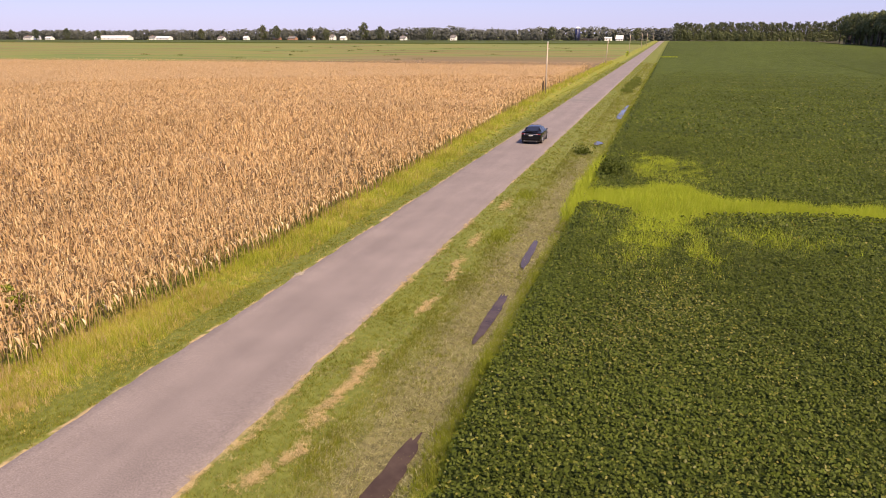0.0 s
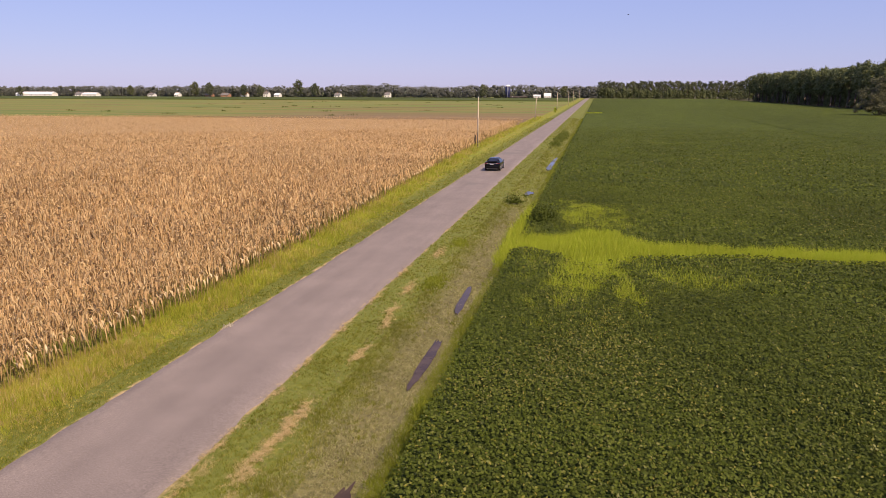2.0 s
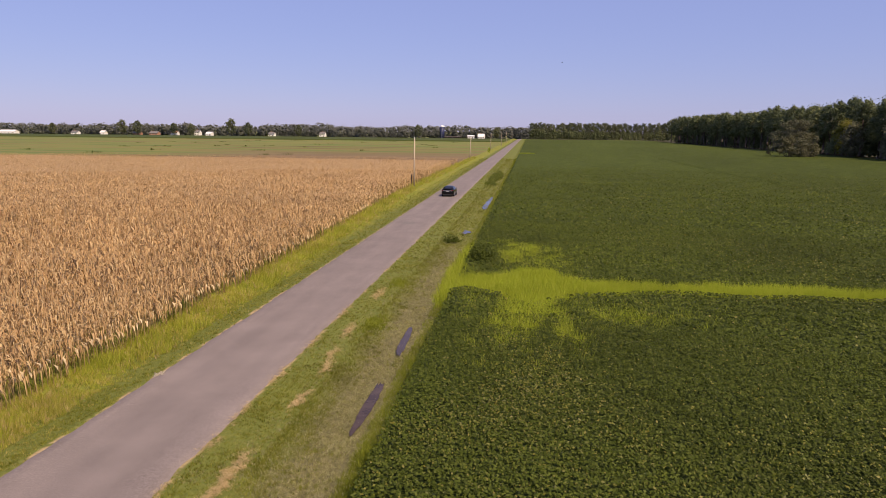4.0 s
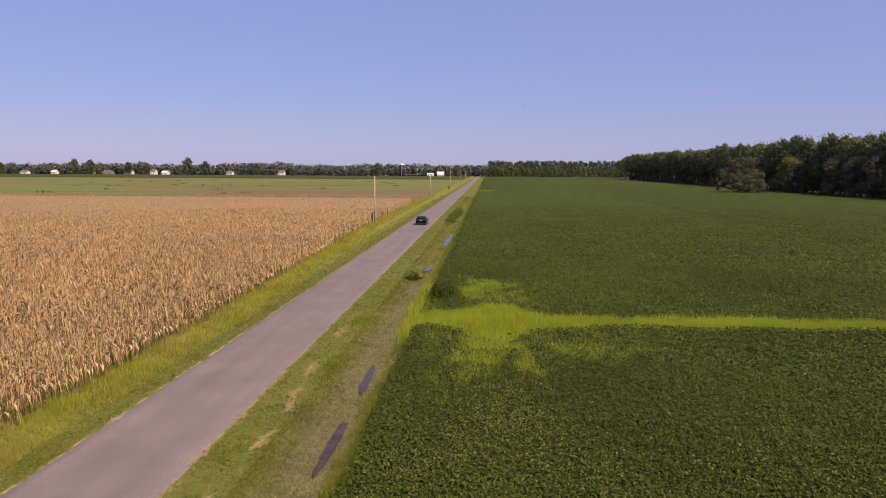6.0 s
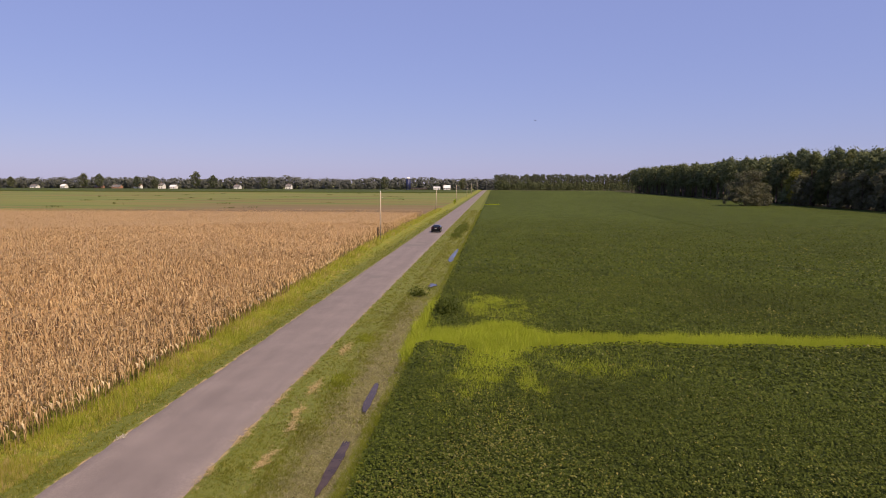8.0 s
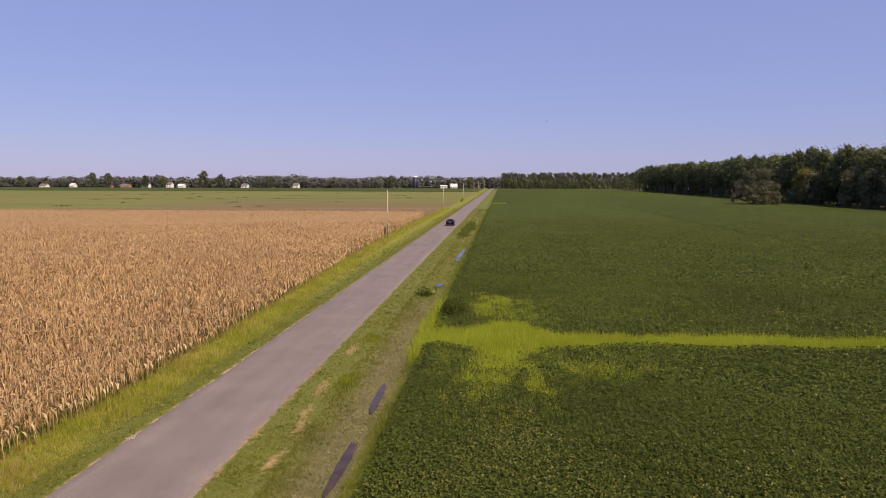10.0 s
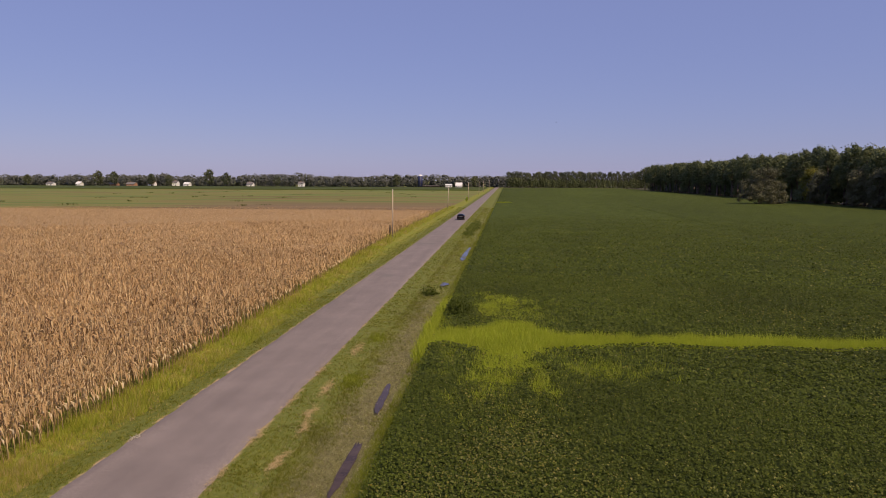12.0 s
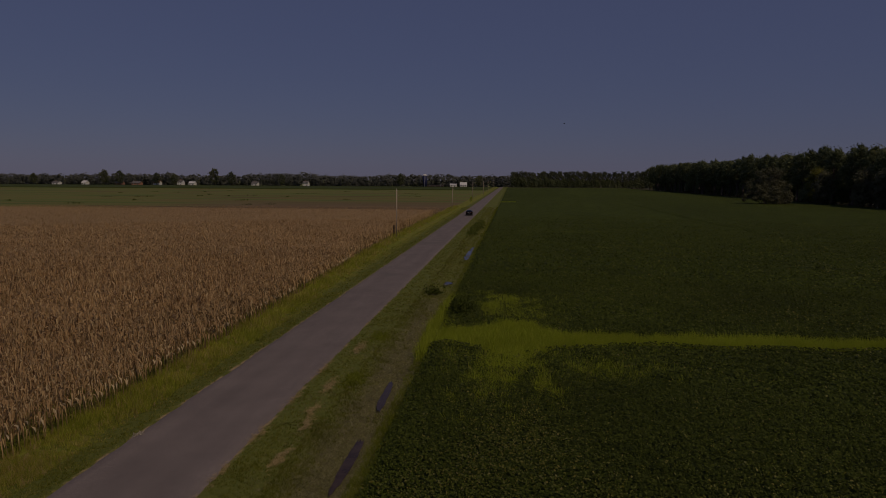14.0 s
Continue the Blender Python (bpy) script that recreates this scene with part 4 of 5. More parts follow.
while y < 712:
    for row, off in ((0, 0.0), (1, 8.0)):
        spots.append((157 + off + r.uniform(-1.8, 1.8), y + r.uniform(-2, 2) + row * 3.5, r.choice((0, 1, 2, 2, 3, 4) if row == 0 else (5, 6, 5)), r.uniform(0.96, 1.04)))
    y += r.uniform(6.2, 8.2)
x = 16.0
while x < 205:
    for row in (0, 1):
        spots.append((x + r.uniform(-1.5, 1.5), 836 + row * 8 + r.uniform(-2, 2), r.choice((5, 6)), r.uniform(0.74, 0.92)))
    x += r.uniform(4.6, 6.4)
for px, py, k, s in spots:
    if k not in first:
        first[k] = set_at(kinds[k], px, py, r.uniform(0, 360), s) or True
    else:
        clone(kinds[k], px, py, r.uniform(0, 360), s)
set_at(low, 153.5, 330, 40, 1.0)
set_at(lower, 155.0, 372, 40, 1.0)
# leafy undergrowth inside the wood and along its far side
low_crown = [c for c in low.children if c.name.startswith("crown")][0].data
LOW_V, LOW_F = np.array([v.co[:] for v in low_crown.vertices]), np.array([q.vertices[:] for q in low_crown.polygons])
inside = []


def undergrowth(x, y, turn, size):
    c, q = math.cos(turn), math.sin(turn)
    inside.append((LOW_V @ np.array(((c, q, 0), (-q, c, 0), (0, 0, 1))) * size + (x, y, 0), LOW_F))


y = 226.0
while y < 705:
    undergrowth(160.5 + r.uniform(-1.4, 4.0), y, r.uniform(0, 6), r.uniform(0.7, 1.2))
    undergrowth(171 + r.uniform(-1.5, 1.5), y + 2, r.uniform(0, 6), r.uniform(1.0, 1.5))
    y += r.uniform(5, 8)
x = 17.0
while x < 190:
    undergrowth(x, 830 + r.uniform(-1.5, 1.5), r.uniform(0, 6), r.uniform(0.9, 1.5))
    x += r.uniform(4.5, 8)
V, F = pile(inside)
tagged(new("undergrowth", mesh_of("undergrowth", V, F, [MAT_LEAF])), "dark leafy undergrowth inside the wood edge", "undergrowth", kind="stuff")

lone = tree(31, 18.0, 10.2, 0.5, 12000, 0.42, MAT_LEAF_BROWN, "lone spreading tree with thinning brownish leaves in the soybeans", stems=5, limbs=12, lobes=108, girth=0.016, core=0.4, domes=((-0.5, 0, 13.0, 5.0), (4.2, 0, 11.6, 5.0), (-4.5, -3, 2.8, 3.6), (9.0, -1.5, 2.8, 3.4), (-5.0, 0, 8.0, 4.8), (8.6, 0, 7.0, 4.2), (1, -3, 5.6, 5.0), (-8.0, 0, 3.6, 3.0), (5.5, -2.5, 3.6, 4.2)))
set_at(lone, 122, 297, 20)
t1 = tree(41, 17, 5.4, 1.5, 1500, 0.7, MAT_LEAF_YELLOW, "yellow-green turning tree at the wood edge", lobes=14)
set_at(t1, 148.0, 309, 0)
t2 = tree(42, 15, 6.0, 0.8, 1500, 0.7, MAT_LEAF_BROWN, "brownish turning tree at the wood edge", lobes=16)
set_at(t2, 146.5, 299, 0)
clone(t2, 149, 270, 120, 1.05)
clone(t2, 150, 257, 200, 1.0)
clone(t2, 152, 246, 77, 1.1)

# far woods beyond the left fields
chunks = []
fr = np.random.default_rng(17)
for row in range(2):
    x = -1400.0
    while x < 14:
        hgt = (17 + 3.0 * lumps(np.array(x), np.array(row * 40.0), 60.0, 2.0)) * fr.uniform(0.85, 1.06) * (1.0 if x > -420 else 0.94)
        R = fr.uniform(4.4, 6.8)
        n = 90
        d = fr.normal(0, 1, (n, 3))
        d /= np.linalg.norm(d, axis=1, keepdims=True)
        mid = np.array((x, 925 + row * 12 + fr.uniform(-5, 5), hgt * 0.5))
        for k in range(9):   # uneven heads of one crown
            q = fr.uniform(1.3, 2.6)
            o = fr.normal(0, 1, 3) * (R * 0.55, R * 0.4, 0) + (0, 0, hgt * (-0.42 + 0.1 * k) - 0.25 * q)
            chunks.append((LUMP_V * (q * 1.15, q, q * 0.9) * fr.uniform(0.75, 1.15, (len(LUMP_V), 1)) + mid + o, LUMP_F))
        c = d * (R * 1.05, R, hgt * 0.5) * fr.uniform(0.72, 1.06, (n, 1)) + mid
        c[:, 2] = np.maximum(c[:, 2], 0.5)
        s = fr.uniform(0.8, 1.5, n)
        d = d * 0.6 + fr.normal(0, 0.2, (n, 3)) + (0.2, -0.5, 0.5)
        d /= np.linalg.norm(d, axis=1, keepdims=True)
        u = np.cross(d, fr.normal(0, 1, (n, 3)))
        u /= np.linalg.norm(u, axis=1, keepdims=True)
        v = np.cross(d, u)
        chunks.append((np.stack([c - u * s[:, None], c + v * s[:, None] * 0.8, c + u * s[:, None], c - v * s[:, None] * 0.8], 1).reshape(-1, 3),
                       np.stack([np.arange(n)[:, None] * 4 + [[0, 1, 2]], np.arange(n)[:, None] * 4 + [[0, 2, 3]]], 1).reshape(-1, 3)))
        x += fr.uniform(5.5, 9.0)
V, F = pile(chunks)
tagged(new("far_woods", mesh_of("far_woods", V, F, [MAT_HAZED_FAR_LEAF])), "long low belt of woods on the horizon, leaves paled for haze", "woods", kind="stuff")
# taller single trees round the farmsteads
shade = tree(18, 24.0, 9.5, 2.5, 1000, 1.2, MAT_LEAF_HAZED, "dark spreading shade tree by the farmsteads", group="farmstead trees", lobes=40, narrow=0.1, limbs=4)
set_at(shade, -1040, 892, 0, 0.7)
for x, y, s in ((-985, 890, 0.72), (-922, 892, 0.78), (-665, 893, 0.7), (-556, 890, 0.92), (-535, 893, 0.88), (-480, 892, 0.75), (-395, 890, 1.02), (-372, 893, 0.82), (-300, 892, 0.72), (-135, 892, 0.76), (-30, 893, 0.66), (-860, 893, 0.66), (-455, 894, 0.7)):
    tagged(clone(shade, x, y, r.uniform(0, 360), s), "dark spreading shade tree by the farmsteads", "tree", "farmstead trees")


# ---- farm buildings ----
def gable(x0, x1, y0, y1, z, rise, over=0.4, thick=0.25):
    """A pitched roof slab with its ridge along x."""
    ym = (y0 + y1) / 2
    prof = [(y0 - over, z - 0.1), (ym, z + rise), (y1 + over, z - 0.1), (y1 + over, z - 0.1 - thick), (ym, z + rise - thick), (y0 - over, z - 0.1 - thick)]
    return loft([[(x, a, b) for a, b in prof] for x in (x0 - over, x1 + over)])


def gable_walls(w, d, h, rise):
    prof = [(0, 0), (d, 0), (d, h), (d / 2, h + rise - 0.3), (0, h)]
    return loft([[(x, a, b) for a, b in prof] for x in (0, w)])


def house(name, x, y, w, d, h, rise, wall_mat, roof_mat, label, windows=3, chimney=False, turn=0, category="house"):
    root = new(name)
    root.matrix_basis = pose(x, y, 0, 0, 0, turn)
    part("wall", gable_walls(w, d, h, rise), wall_mat, root)
    rf = part("roof", gable(0, w, 0, d, h, rise), roof_mat, root)
    if chimney:
        part("chimney", box(w * 0.3, w * 0.3 + 0.7, d * 0.5, d * 0.5 + 0.7, h + rise - 0.8, h + rise + 1.0), MAT_BRICK, rf)
    for k in range(windows):
        wx = w * (k + 0.5) / windows
        for z in ((1.0,) if h < 4 else (1.0, 3.7)):
            if k == windows // 2 and z == 1.0:
                part("door", box(wx - 0.5, wx + 0.5, -0.06, 0.02, 0.05, 2.1, bevel=0.01), MAT_ROOF_GREY, root)
                continue
            wd = part("window", box(wx - 0.55, wx + 0.55, -0.07, 0.02, z, z + 1.4, bevel=0.015), MAT_WHITE, root)
            part("pane", box(wx - 0.45, wx + 0.45, -0.085, -0.02, z + 0.1, z + 1.3), MAT_PANE, wd)
    return tagged(root, label, category, "farm buildings")


FARM = [(-872, 896, 66, 13, 3.6, 3.2, MAT_WHITE, MAT_ROOF_PALE, "long white poultry barn with pale metal roof", 8, "barn", "poultry_barn"),
        (-1022, 897, 16, 10, 3.4, 3.0, MAT_WHITE, MAT_ROOF_GREY, "white farmhouse with grey roof", 3, "house", "farmhouse"),
        (-996, 893, 9, 8, 4.6, 2.6, MAT_WHITE, MAT_ROOF_PALE, "small white two-storey farm building", 2, "house", "farmhouse"),
        (-975, 897, 12, 8, 3.0, 2.2, MAT_WHITE, MAT_ROOF_PALE, "low white farm shed", 3, "shed", "farm_shed"),
        (-765, 896, 11, 9, 3.0, 3.4, MAT_WHITE, MAT_ROOF_GREY, "white gabled house with grey roof", 2, "house", "farmhouse"),
        (-750, 894, 24, 10, 3.2, 2.6, MAT_WHITE, MAT_ROOF_PALE, "long low white farm building", 4, "shed", "farm_shed"),
        (-640, 897, 14, 9, 3.0, 2.4, MAT_WHITE, MAT_ROOF_GREY, "small white bungalow with grey roof", 3, "house", "farmhouse"),
        (-595, 897, 10, 8, 3.2, 2.8, MAT_WHITE, MAT_ROOF_PALE, "small white cottage before the trees", 2, "house", "farmhouse"),
        (-545, 897, 15, 9, 3.0, 2.4, MAT_BRICK, MAT_ROOF_GREY, "low red brick house before the trees", 3, "house", "farmhouse"),
        (-520, 897, 18, 9, 3.0, 2.5, MAT_BRICK, MAT_ROOF_GREY, "low red brick ranch house", 4, "house", "farmhouse"),
        (-488, 897, 13, 9, 3.4, 3.0, MAT_WHITE, MAT_BRICK, "white house with a red roof", 3, "house", "farmhouse"),
        (-452, 896, 10, 9, 4.8, 3.0, MAT_WHITE, MAT_ROOF_GREY, "white two-storey farmhouse with grey roof", 2, "house", "farmhouse"),
        (-436, 897, 12, 8, 3.2, 2.4, MAT_WHITE, MAT_ROOF_PALE, "white outbuilding beside the farmhouse", 2, "shed", "farm_shed"),
        (-345, 897, 12, 9, 3.2, 2.8, MAT_WHITE, MAT_ROOF_GREY, "white house under tall trees", 3, "house", "farmhouse"),
        (-272, 896, 11, 9, 4.0, 3.0, MAT_WHITE, MAT_ROOF_GREY, "white house at the field's far side", 2, "house", "farmhouse"),
        (-69, 897, 8.5, 8, 3.4, 1.2, MAT_WHITE, MAT_ROOF_PALE, "white barn with a low roof", 2, "barn", "barn"),
        (-55, 893, 8.5, 8, 2.8, 3.8, MAT_WHITE, MAT_ROOF_PALE, "white gabled farmhouse with steep roof", 3, "house", "farmhouse")]
for x, y, w, d, h, rise, wm, rm, lab, n, cat, nm in FARM:
    if -700 < x < -200:   # the smaller houses of the hamlet
        w, n = w * 0.66, 2
    house(nm, x, y, w, d, h, rise, wm, rm, lab, n, cat == "house", 0, cat)


def silo(x, y):
    root = new("silo")
    root.matrix_basis = pose(x, y, 0)
    prof = lambda rad, z: [(rad * math.cos(k * math.tau / 28), rad * math.sin(k * math.tau / 28), z) for k in range(28)]
    body = part("drum", loft([prof(3.0, 0), prof(3.0, 15.0)]), MAT_SILO, root, "dark blue enamelled steel drum", True)
    for z in range(2, 15, 2):
        part("hoop", loft([prof(3.0, z), prof(3.06, z + 0.05), prof(3.06, z + 0.2), prof(3.0, z + 0.25)], False), MAT_SILO, body)
    part("dome", loft([prof(3.05, 15.0), prof(3.0, 15.6), prof(2.5, 16.3), prof(1.4, 16.9), prof(0.3, 17.1)]), MAT_WHITE, root, "white domed cap", True)
    part("ladder", box(-0.25, 0.25, -3.2, -3.02, 0.5, 15.0), MAT_CHROME, root)
    return tagged(root, "dark blue farm silo with a white domed top", "silo")


silo(-103, 897)
house("farm_shed", -100, 897, 22, 8, 2.0, 0.8, MAT_POST, MAT_POST, "low dark open shed beside the silo", 3, False, 0, "shed")


# ---- poles ----
def utility_pole(x, y, h, lean, transformer):
    root = new("utility_pole")
    root.matrix_basis = pose(x, y, 0, 0, lean, 0)
    part("shaft", tube([(0, 0, -0.4), (0, 0, h * 0.5), (0, 0, h)], [0.15, 0.13, 0.10], 12), MAT_POLE, root, smooth=True)
    part("insulator", tube([(0, 0, h), (0, 0, h + 0.08), (0, 0, h + 0.16), (0, 0, h + 0.26)], [0.05, 0.11, 0.07, 0.05], 10), MAT_CERAMIC, root, "pale ceramic insulator", True)
    part("bracket", box(0.10, 0.42, -0.04, 0.04, h - 1.0, h - 0.92, bevel=0.01), MAT_POLE, root)
    if transformer:
        part("ground_wire_guard", box(-0.03, 0.03, -0.19, -0.15, 0.2, 2.6, bevel=0.008), MAT_POST, root)
    return tagged(root, "bare weathered wooden utility pole on the verge", "utility pole", "utility poles")


for x, y, h, lean, tr in ((-8.15, 116.5, 8.6, 0.5, True), (-8.5, 238, 7.9, 2.4, False), (-7.6, 355, 8.9, 0.3, False), (-6.6, 470, 9.3, 0.6, False), (-7.2, 585, 9.3, -0.5, False), (-5.4, 705, 9.4, 0.4, False)):
    utility_pole(x, y, h, lean, tr)

post = new("marker_post")
post.matrix_basis = pose(-8.65, 116.7, 0)
part("shaft", tube([(0, 0, -0.3), (0, 0, 1.0), (0.02, 0, 2.1)], [0.14, 0.13, 0.12], 9), MAT_POST, post)
part("cap", tube([(0.02, 0, 2.1), (0.02, 0, 2.16)], [0.15, 0.10], 9), MAT_POST, post)
tagged(post, "short dark wooden post beside the corn", "post")

# pale gravel broken from the road's edge
chips = bmesh.new()
cr = random.Random(8)
for _ in range(60):
    s = cr.uniform(0.012, 0.035)
    m = Matrix.Translation((cr.gauss(0, 0.09), cr.gauss(0, 0.16), 0.01)) @ Euler((cr.uniform(0, 6), cr.uniform(0, 6), cr.uniform(0, 6))).to_matrix().to_4x4()
    bmesh.ops.create_icosphere(chips, subdivisions=1, radius=s, matrix=m @ Matrix.Diagonal((1, 1, 0.6, 1)))
me = bpy.data.meshes.new("gravel")
chips.to_mesh(me)
chips.free()
me.materials.append(MAT_STONE)
gravel = new("gravel", me)
gravel.location = (-2.35, 19.4, 0.03)
tagged(gravel, "scatter of pale gravel on the road edge", "gravel", kind="stuff")


# ---- shrubs in the ditch ----
def shrub(x, y, w, h, n, mat, leaf, label, seed, z):
    q = np.random.default_rng(seed)
    root = new("shrub")
    root.matrix_basis = pose(x, y, z)
    me, C = crown_mesh(seed, h, w / 2, 0.05, n, leaf, mat, 10, 0.4)
    c = new("leaves", me)
    c.parent = root
    part("stems", join([tube([(0, 0, -0.1), (p[0] * 0.5, p[1] * 0.5, p[2] * 0.6), tuple(p)], [0.02, 0.014, 0.006], 5) for p in C[:6]]), MAT_BARK, root)
    return tagged(root, label, "shrub")


shrub(5.7, 56.5, 2.3, 0.5, 380, MAT_SOY, 0.14, "low dark green shrub in the ditch", 61, -0.35)
shrub(9.4, 44.3, 2.9, 1.2, 3000, MAT_SOY, 0.11, "rounded dark green bush among the lime weeds", 66, 0.0)
shrub(-8.6, 10.6, 1.3, 1.9, 700, MAT_GREEN, 0.12, "green weed climbing among the dry corn", 67, 0.0)
shrub(-6.2, 318, 1.7, 2.2, 220, MAT_WEED, 0.3, "yellow flowering weed clump by the road", 64, -0.1)


# ---- car ----
def car_ring(y, w, zb, zt):
    half = [(0.90 * w, zb), (w, zb + 0.14), (w * 1.0, zb + 0.5 * (zt - zb)), (0.985 * w, zt - 0.10), (0.93 * w, zt - 0.02), (0.80 * w, zt)]
    return [(x, y, z) for x, z in half] + [(-x, y, z) for x, z in half[::-1]]


def cabin_ring(y, wb, wt, zt):
    half = [(wb, 0.90), (wb * 0.99, 0.98), (wt, zt - 0.07), (wt * 0.90, zt - 0.015), (wt * 0.6, zt)]
    return [(x, y, z) for x, z in half] + [(-x, y, z) for x, z in half[::-1]]


def panel(corners, thick, bm=None):
    """A thin plate on four corners, standing out along its normal."""
    c = [Vector(p) for p in corners]
    n = (c[1] - c[0]).cross(c[3] - c[0]).normalized() * thick
    return loft([[p - n * 0.5 for p in c], [p + n for p in c]])


def build_car():
    car = new("car")
    body = part("body", loft([car_ring(*s) for s in ((-2.42, 0.74, 0.40, 0.90), (-2.38, 0.84, 0.30, 1.00), (-2.20, 0.895, 0.25, 1.075), (-1.75, 0.915, 0.22, 1.085), (-1.2, 0.92, 0.19, 1.04), (0, 0.92, 0.18, 0.99),
                                                      (1.1, 0.915, 0.18, 0.98), (1.7, 0.90, 0.19, 0.91), (2.15, 0.86, 0.21, 0.82), (2.36, 0.76, 0.26, 0.72), (2.43, 0.6, 0.34, 0.62))]), MAT_PAINT, car, "glossy black painted body", True)
    cabin = part("roof", loft([cabin_ring(*s) for s in ((-1.95, 0.79, 0.64, 1.07), (-1.68, 0.81, 0.61, 1.19), (-1.10, 0.83, 0.56, 1.385), (-0.6, 0.84, 0.555, 1.44), (0.1, 0.84, 0.555, 1.445), (0.55, 0.84, 0.56, 1.39), (1.05, 0.82, 0.61, 1.13), (1.3, 0.80, 0.65, 1.0))]), MAT_PAINT, car, "", True)
    part("rear_window", panel([(-0.51, -1.83, 1.145), (0.51, -1.83, 1.145), (0.46, -1.15, 1.39), (-0.46, -1.15, 1.39)], 0.02), MAT_GLASS, car, "dark tinted glass")
    part("windscreen", panel([(0.53, 1.20, 1.075), (-0.53, 1.20, 1.075), (-0.48, 0.60, 1.395), (0.48, 0.60, 1.395)], 0.02), MAT_GLASS, car, "dark tinted glass")
    for s in (-1, 1):
        for y0, y1 in ((-1.45, -0.55), (-0.47, 0.62)):
            q = [(s * 0.842, y0, 1.01), (s * 0.842, y1 + 0.18 * (y1 > 0), 1.01), (s * 0.59, y1 - 0.1, 1.355), (s * 0.59, y0 + 0.2 * (y0 < -1), 1.355)]
            part("side_window", panel(q if s > 0 else q[::-1], 0.022), MAT_GLASS, car, "dark tinted glass")
        tl = part("tail_light", box(*sorted((s * 0.50, s * 0.875)), -2.43, -2.26, 0.885, 0.97, bevel=0.02), MAT_TAIL, car, "red tail light lens")
        part("reverse_lens", box(*sorted((s * 0.52, s * 0.62)), -2.438, -2.40, 0.885, 0.925, bevel=0.008), MAT_CERAMIC, tl)
        part("head_light", box(*sorted((s * 0.48, s * 0.80)), 2.12, 2.36, 0.62, 0.74, bevel=0.03), MAT_CERAMIC, car, "clear head light")
        m = part("mirror", box(*sorted((s * 0.90, s * 1.06)), 0.62, 0.76, 0.99, 1.12, bevel=0.03), MAT_PAINT, car)
        part("mirror_glass", box(*sorted((s * 0.925, s * 1.04)), 0.61, 0.625, 1.01, 1.10), MAT_CHROME, m)
        part("sill", box(*sorted((s * 0.86, s * 0.935)), -1.05, 1.05, 0.17, 0.25, bevel=0.02), MAT_TRIM, car)
        for y in (-0.35, 0.65):
            part("door_handle", box(*sorted((s * 0.915, s * 0.945)), y - 0.28, y - 0.08, 0.86, 0.89, bevel=0.01), MAT_CHROME, car)
        part("exhaust_tip", tube([(s * 0.55, -2.46, 0.30), (s * 0.55, -2.28, 0.31)], [0.042, 0.042], 12), MAT_CHROME, car, "chrome exhaust tip")
        part("reflector", box(*sorted((s * 0.60, s * 0.78)), -2.425, -2.36, 0.44, 0.48, bevel=0.008), MAT_TAIL, car)
    plate = part("licence_plate", box(-0.17, 0.17, -2.442, -2.42, 0.755, 0.855, bevel=0.004), MAT_PLATE, car, "white plate with dark bars")
    for k in range(5):
        part("plate_bar", box(-0.12 + 0.05 * k, -0.085 + 0.05 * k, -2.447, -2.44, 0.78, 0.83), MAT_TRIM, plate)
    part("trunk_strip", box(-0.46, 0.46, -2.44, -2.40, 0.905, 0.94, bevel=0.008), MAT_CHROME, car, "chrome strip across the trunk")
    part("spoiler_lip", box(-0.66, 0.66, -2.36, -2.20, 1.07, 1.10, bevel=0.012), MAT_PAINT, car)
    part("bumper", box(-0.80, 0.80, -2.47, -2.25, 0.42, 0.62, bevel=0.05), MAT_PAINT, car)
    part("diffuser", box(-0.70, 0.70, -2.43, -2.2, 0.22, 0.36, bevel=0.03), MAT_TRIM, car)
    part("grille", box(-0.45, 0.45, 2.38, 2.45, 0.42, 0.60, bevel=0.02), MAT_TRIM, car)
    part("antenna", tube([(0, -1.0, 1.40), (0, -1.12, 1.47)], [0.03, 0.012], 8), MAT_TRIM, car)
    wheels = []
    for s in (-1, 1):
        for y in (-1.40, 1.42):
            part("wheel_arch", tube([(s * 0.86, y, 0.35), (s * 0.926, y, 0.35)], [0.39, 0.385], 28), MAT_TRIM, car)
            w = new("wheel")
            w.parent = car
            prof = [(0.70, 0.20), (0.70, 0.30), (0.73, 0.33), (0.90, 0.33), (0.935, 0.30), (0.935, 0.225)]
            ring = lambda x, rad: [(s * (x - 0.82), rad * math.cos(k * math.tau / 26), rad * math.sin(k * math.tau / 26)) for k in range(26)]
            part("tyre", loft([ring(a, b) for a, b in prof]), MAT_RUBBER, w, "black rubber tyre", True)
            rim = [tube([(s * 0.10, 0, 0), (s * 0.132, 0, 0)], [0.07, 0.055], 12)]
            for k in range(5):
                a = k * math.tau / 5
                rim.append(panel([Vector((s * 0.125, 0.05 * math.cos(a) - t * math.sin(a), 0.05 * math.sin(a) + t * math.cos(a))) if e == 0 else Vector((s * 0.125, 0.235 * math.cos(a) - t * math.sin(a), 0.235 * math.sin(a) + t * math.cos(a))) for e, t in ((0, -0.03), (1, -0.035), (1, 0.035), (0, 0.03))], 0.02))
            rim.append(loft([ring(0.93, 0.235), ring(0.948, 0.235), ring(0.948, 0.21), ring(0.93, 0.21)], False))
            part("rim", join(rim), MAT_RIM, w, "silver alloy rim")
            wheels.append((w, s * 0.82, y))
    tagged(car, "glossy black four-door sedan driving away along the road", "car")
    car.scale = (1.06, 1.06, 1.06)
    return car, wheels


CAR, WHEELS = build_car()


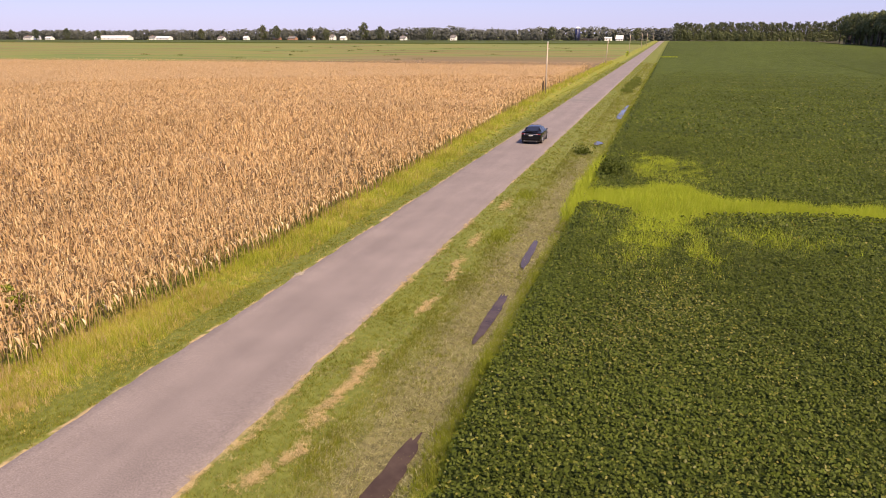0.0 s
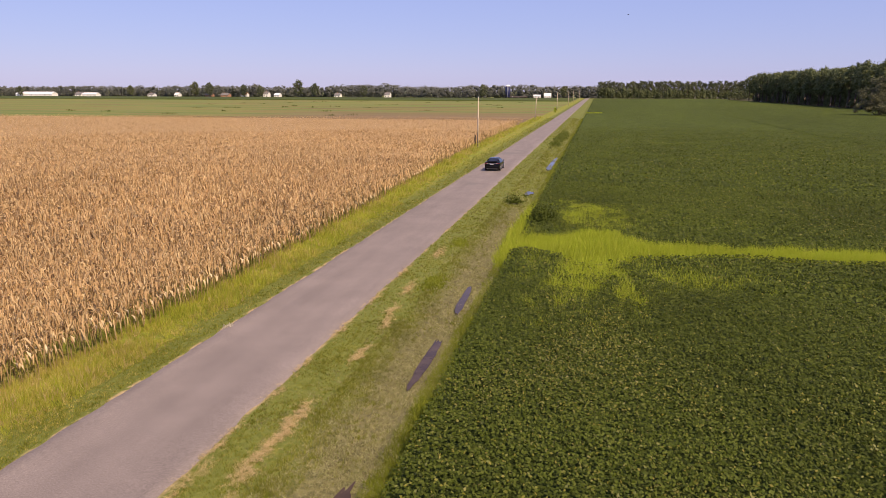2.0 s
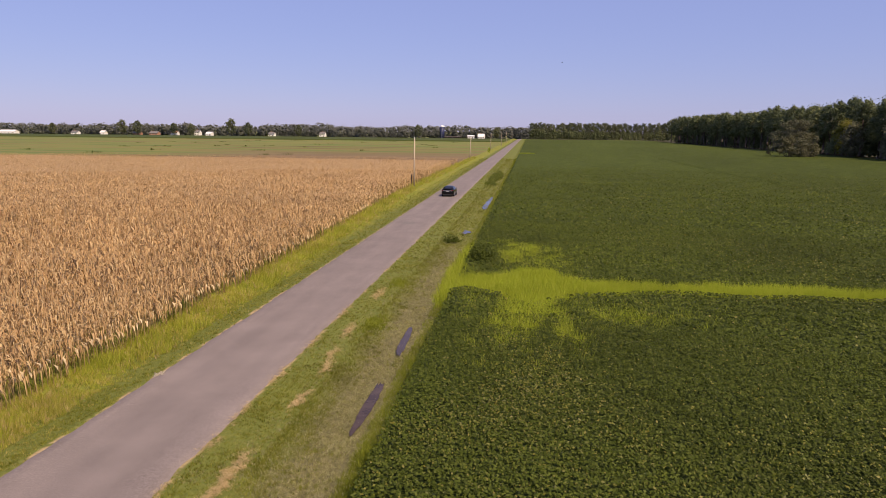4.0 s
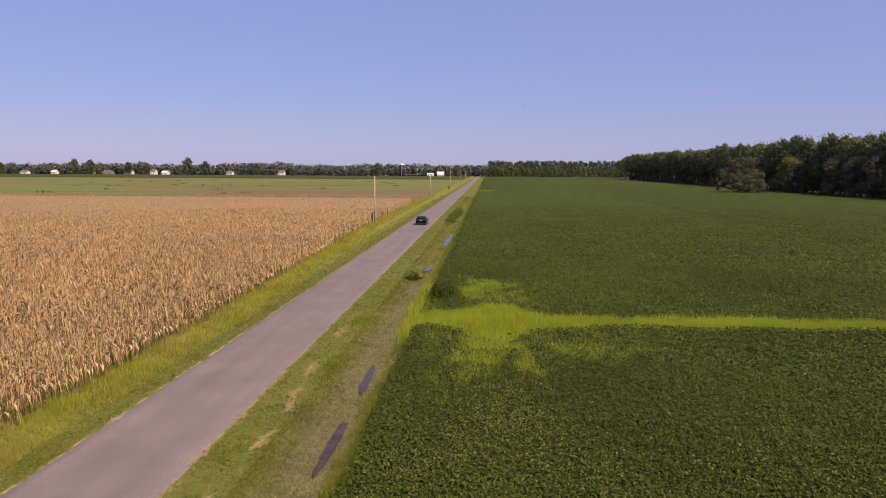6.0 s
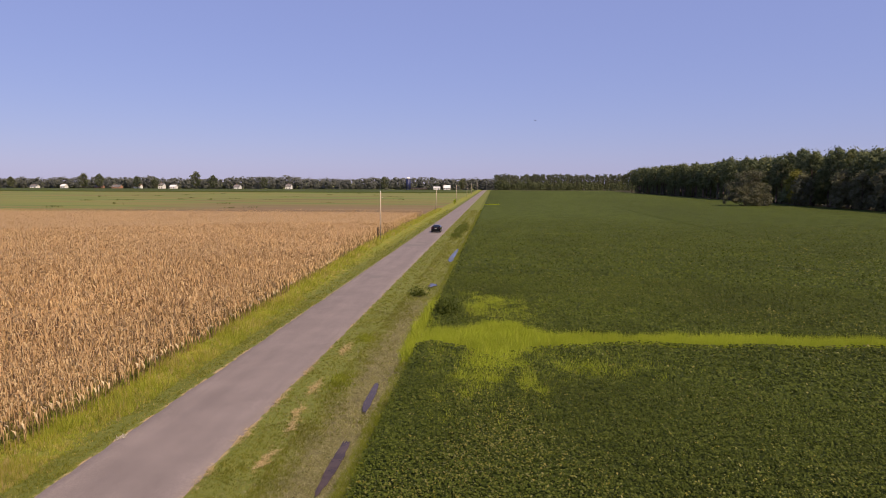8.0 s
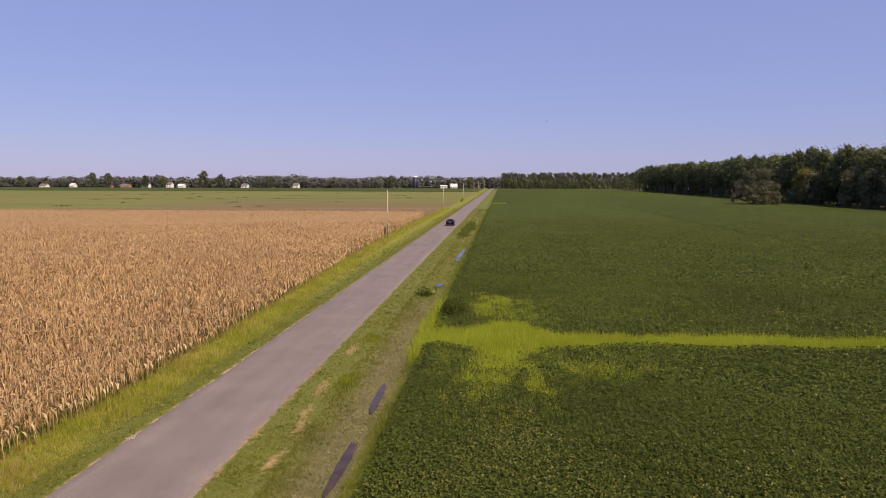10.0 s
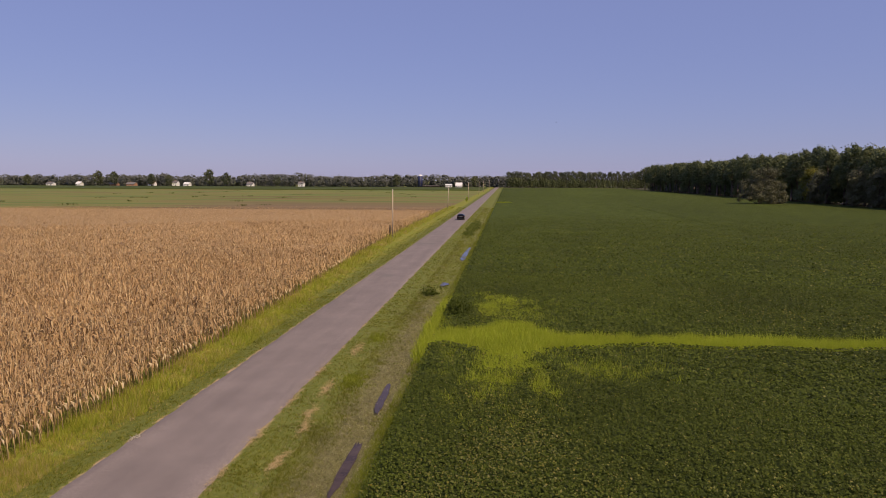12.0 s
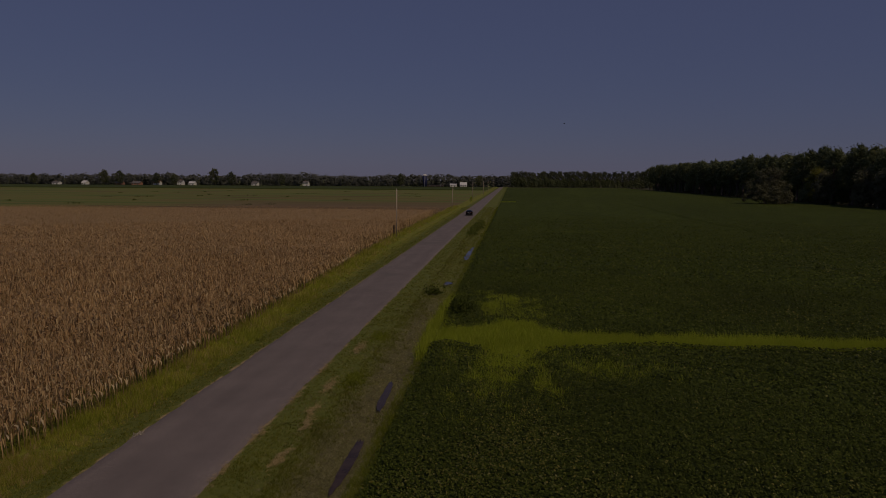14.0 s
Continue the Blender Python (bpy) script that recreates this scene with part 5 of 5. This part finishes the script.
# white van far down the road
van = new("van")
van.matrix_basis = pose(4.4, 1290, 0)
part("body", loft([[(-1, y, 0.4), (1, y, 0.4), (1, y, z * 0.75), (0.9, y, z), (-0.9, y, z), (-1, y, z * 0.75)] for y, z in ((-2.7, 2.5), (1.4, 2.5), (2.0, 1.6), (2.7, 1.2))]), MAT_WHITE, van, "white body")
part("rear_window", box(-0.7, 0.7, -2.74, -2.69, 1.5, 2.1), MAT_PANE, van)
for sx in (-1, 1):
    for wy in (-1.7, 1.8):
        part("wheel", tube([(sx * 0.8, wy, 0.36), (sx * 1.02, wy, 0.36)], [0.36, 0.36], 16), MAT_RUBBER, van)
tagged(van, "white van standing far down the road", "van")


# ---- bird ----
def build_bird():
    bird = new("bird")
    part("body", tube([(0, -0.28, 0), (0, -0.16, 0), (0, 0.05, 0), (0, 0.20, 0.01), (0, 0.30, 0)], [0.02, 0.05, 0.075, 0.05, 0.012], 8), MAT_BIRD, bird, smooth=True)
    for s in (-1, 1):
        part("wing", loft([[(s * a, c - e, z), (s * a, c + e, z), (s * a, c + e * 0.4, z + t), (s * a, c - e * 0.4, z + t)] for a, c, e, z, t in ((0.04, 0.04, 0.13, 0.02, 0.03), (0.32, 0.07, 0.11, 0.08, 0.02), (0.62, 0.0, 0.04, 0.06, 0.01))]), MAT_BIRD, bird)
    part("tail", box(-0.07, 0.07, -0.44, -0.24, -0.005, 0.012), MAT_BIRD, bird)
    bird.scale = (0.75, 0.75, 0.75)
    return tagged(bird, "dark bird gliding high over the field", "bird")


BIRD = build_bird()

# ---- what moves ----
CAR_WAY = [(0, 0.36, 58.8), (1, 0.30, 69.0), (2, 0.20, 78.9), (3, 0.20, 88.6), (3.6, 0.26, 94.2), (6, 0.58, 115.0), (7, 0.66, 124.0), (8, 0.72, 133.0), (10.5, 0.75, 156.3), (12, 0.76, 171.0), (14, 0.76, 189.6)]


def motions():
    t0, xs, ys = np.array(CAR_WAY).T
    ts = np.arange(0, 14.01, 0.5)
    # smooth rear-bumper positions to an even drive
    fy, fx = np.polyfit(t0, ys, 5), np.polyfit(t0, xs, 4)
    y, x = np.polyval(fy, ts), np.polyval(fx, ts)
    walk(CAR, [(float(t), pose(float(a), float(b) + 2.42, 0.04, 0, 0, float(-math.degrees(math.atan2(np.polyval(np.polyder(fx), t), np.polyval(np.polyder(fy), t)))))) for t, a, b in zip(ts, x, y)])
    start = np.polyval(fy, 0.0)
    for w, wx, wy in WHEELS:
        walk(w, [(k / FPS, pose(wx, wy, 0.335, float(-math.degrees((np.polyval(fy, k / FPS) - start) / 0.335)))) for k in range(0, 14 * FPS + 1)])
    walk(BIRD, [(t, pose(bx, 150, bz, 0, 8, -70)) for t, bx, bz in ((0, 16.9, 26.2), (1.5, 17.9, 25.9), (3, 18.8, 25.5), (6.5, 20.8, 24.8), (8, 21.9, 24.6), (11, 23.4, 23.9), (14, 24.6, 23.3))])


motions()
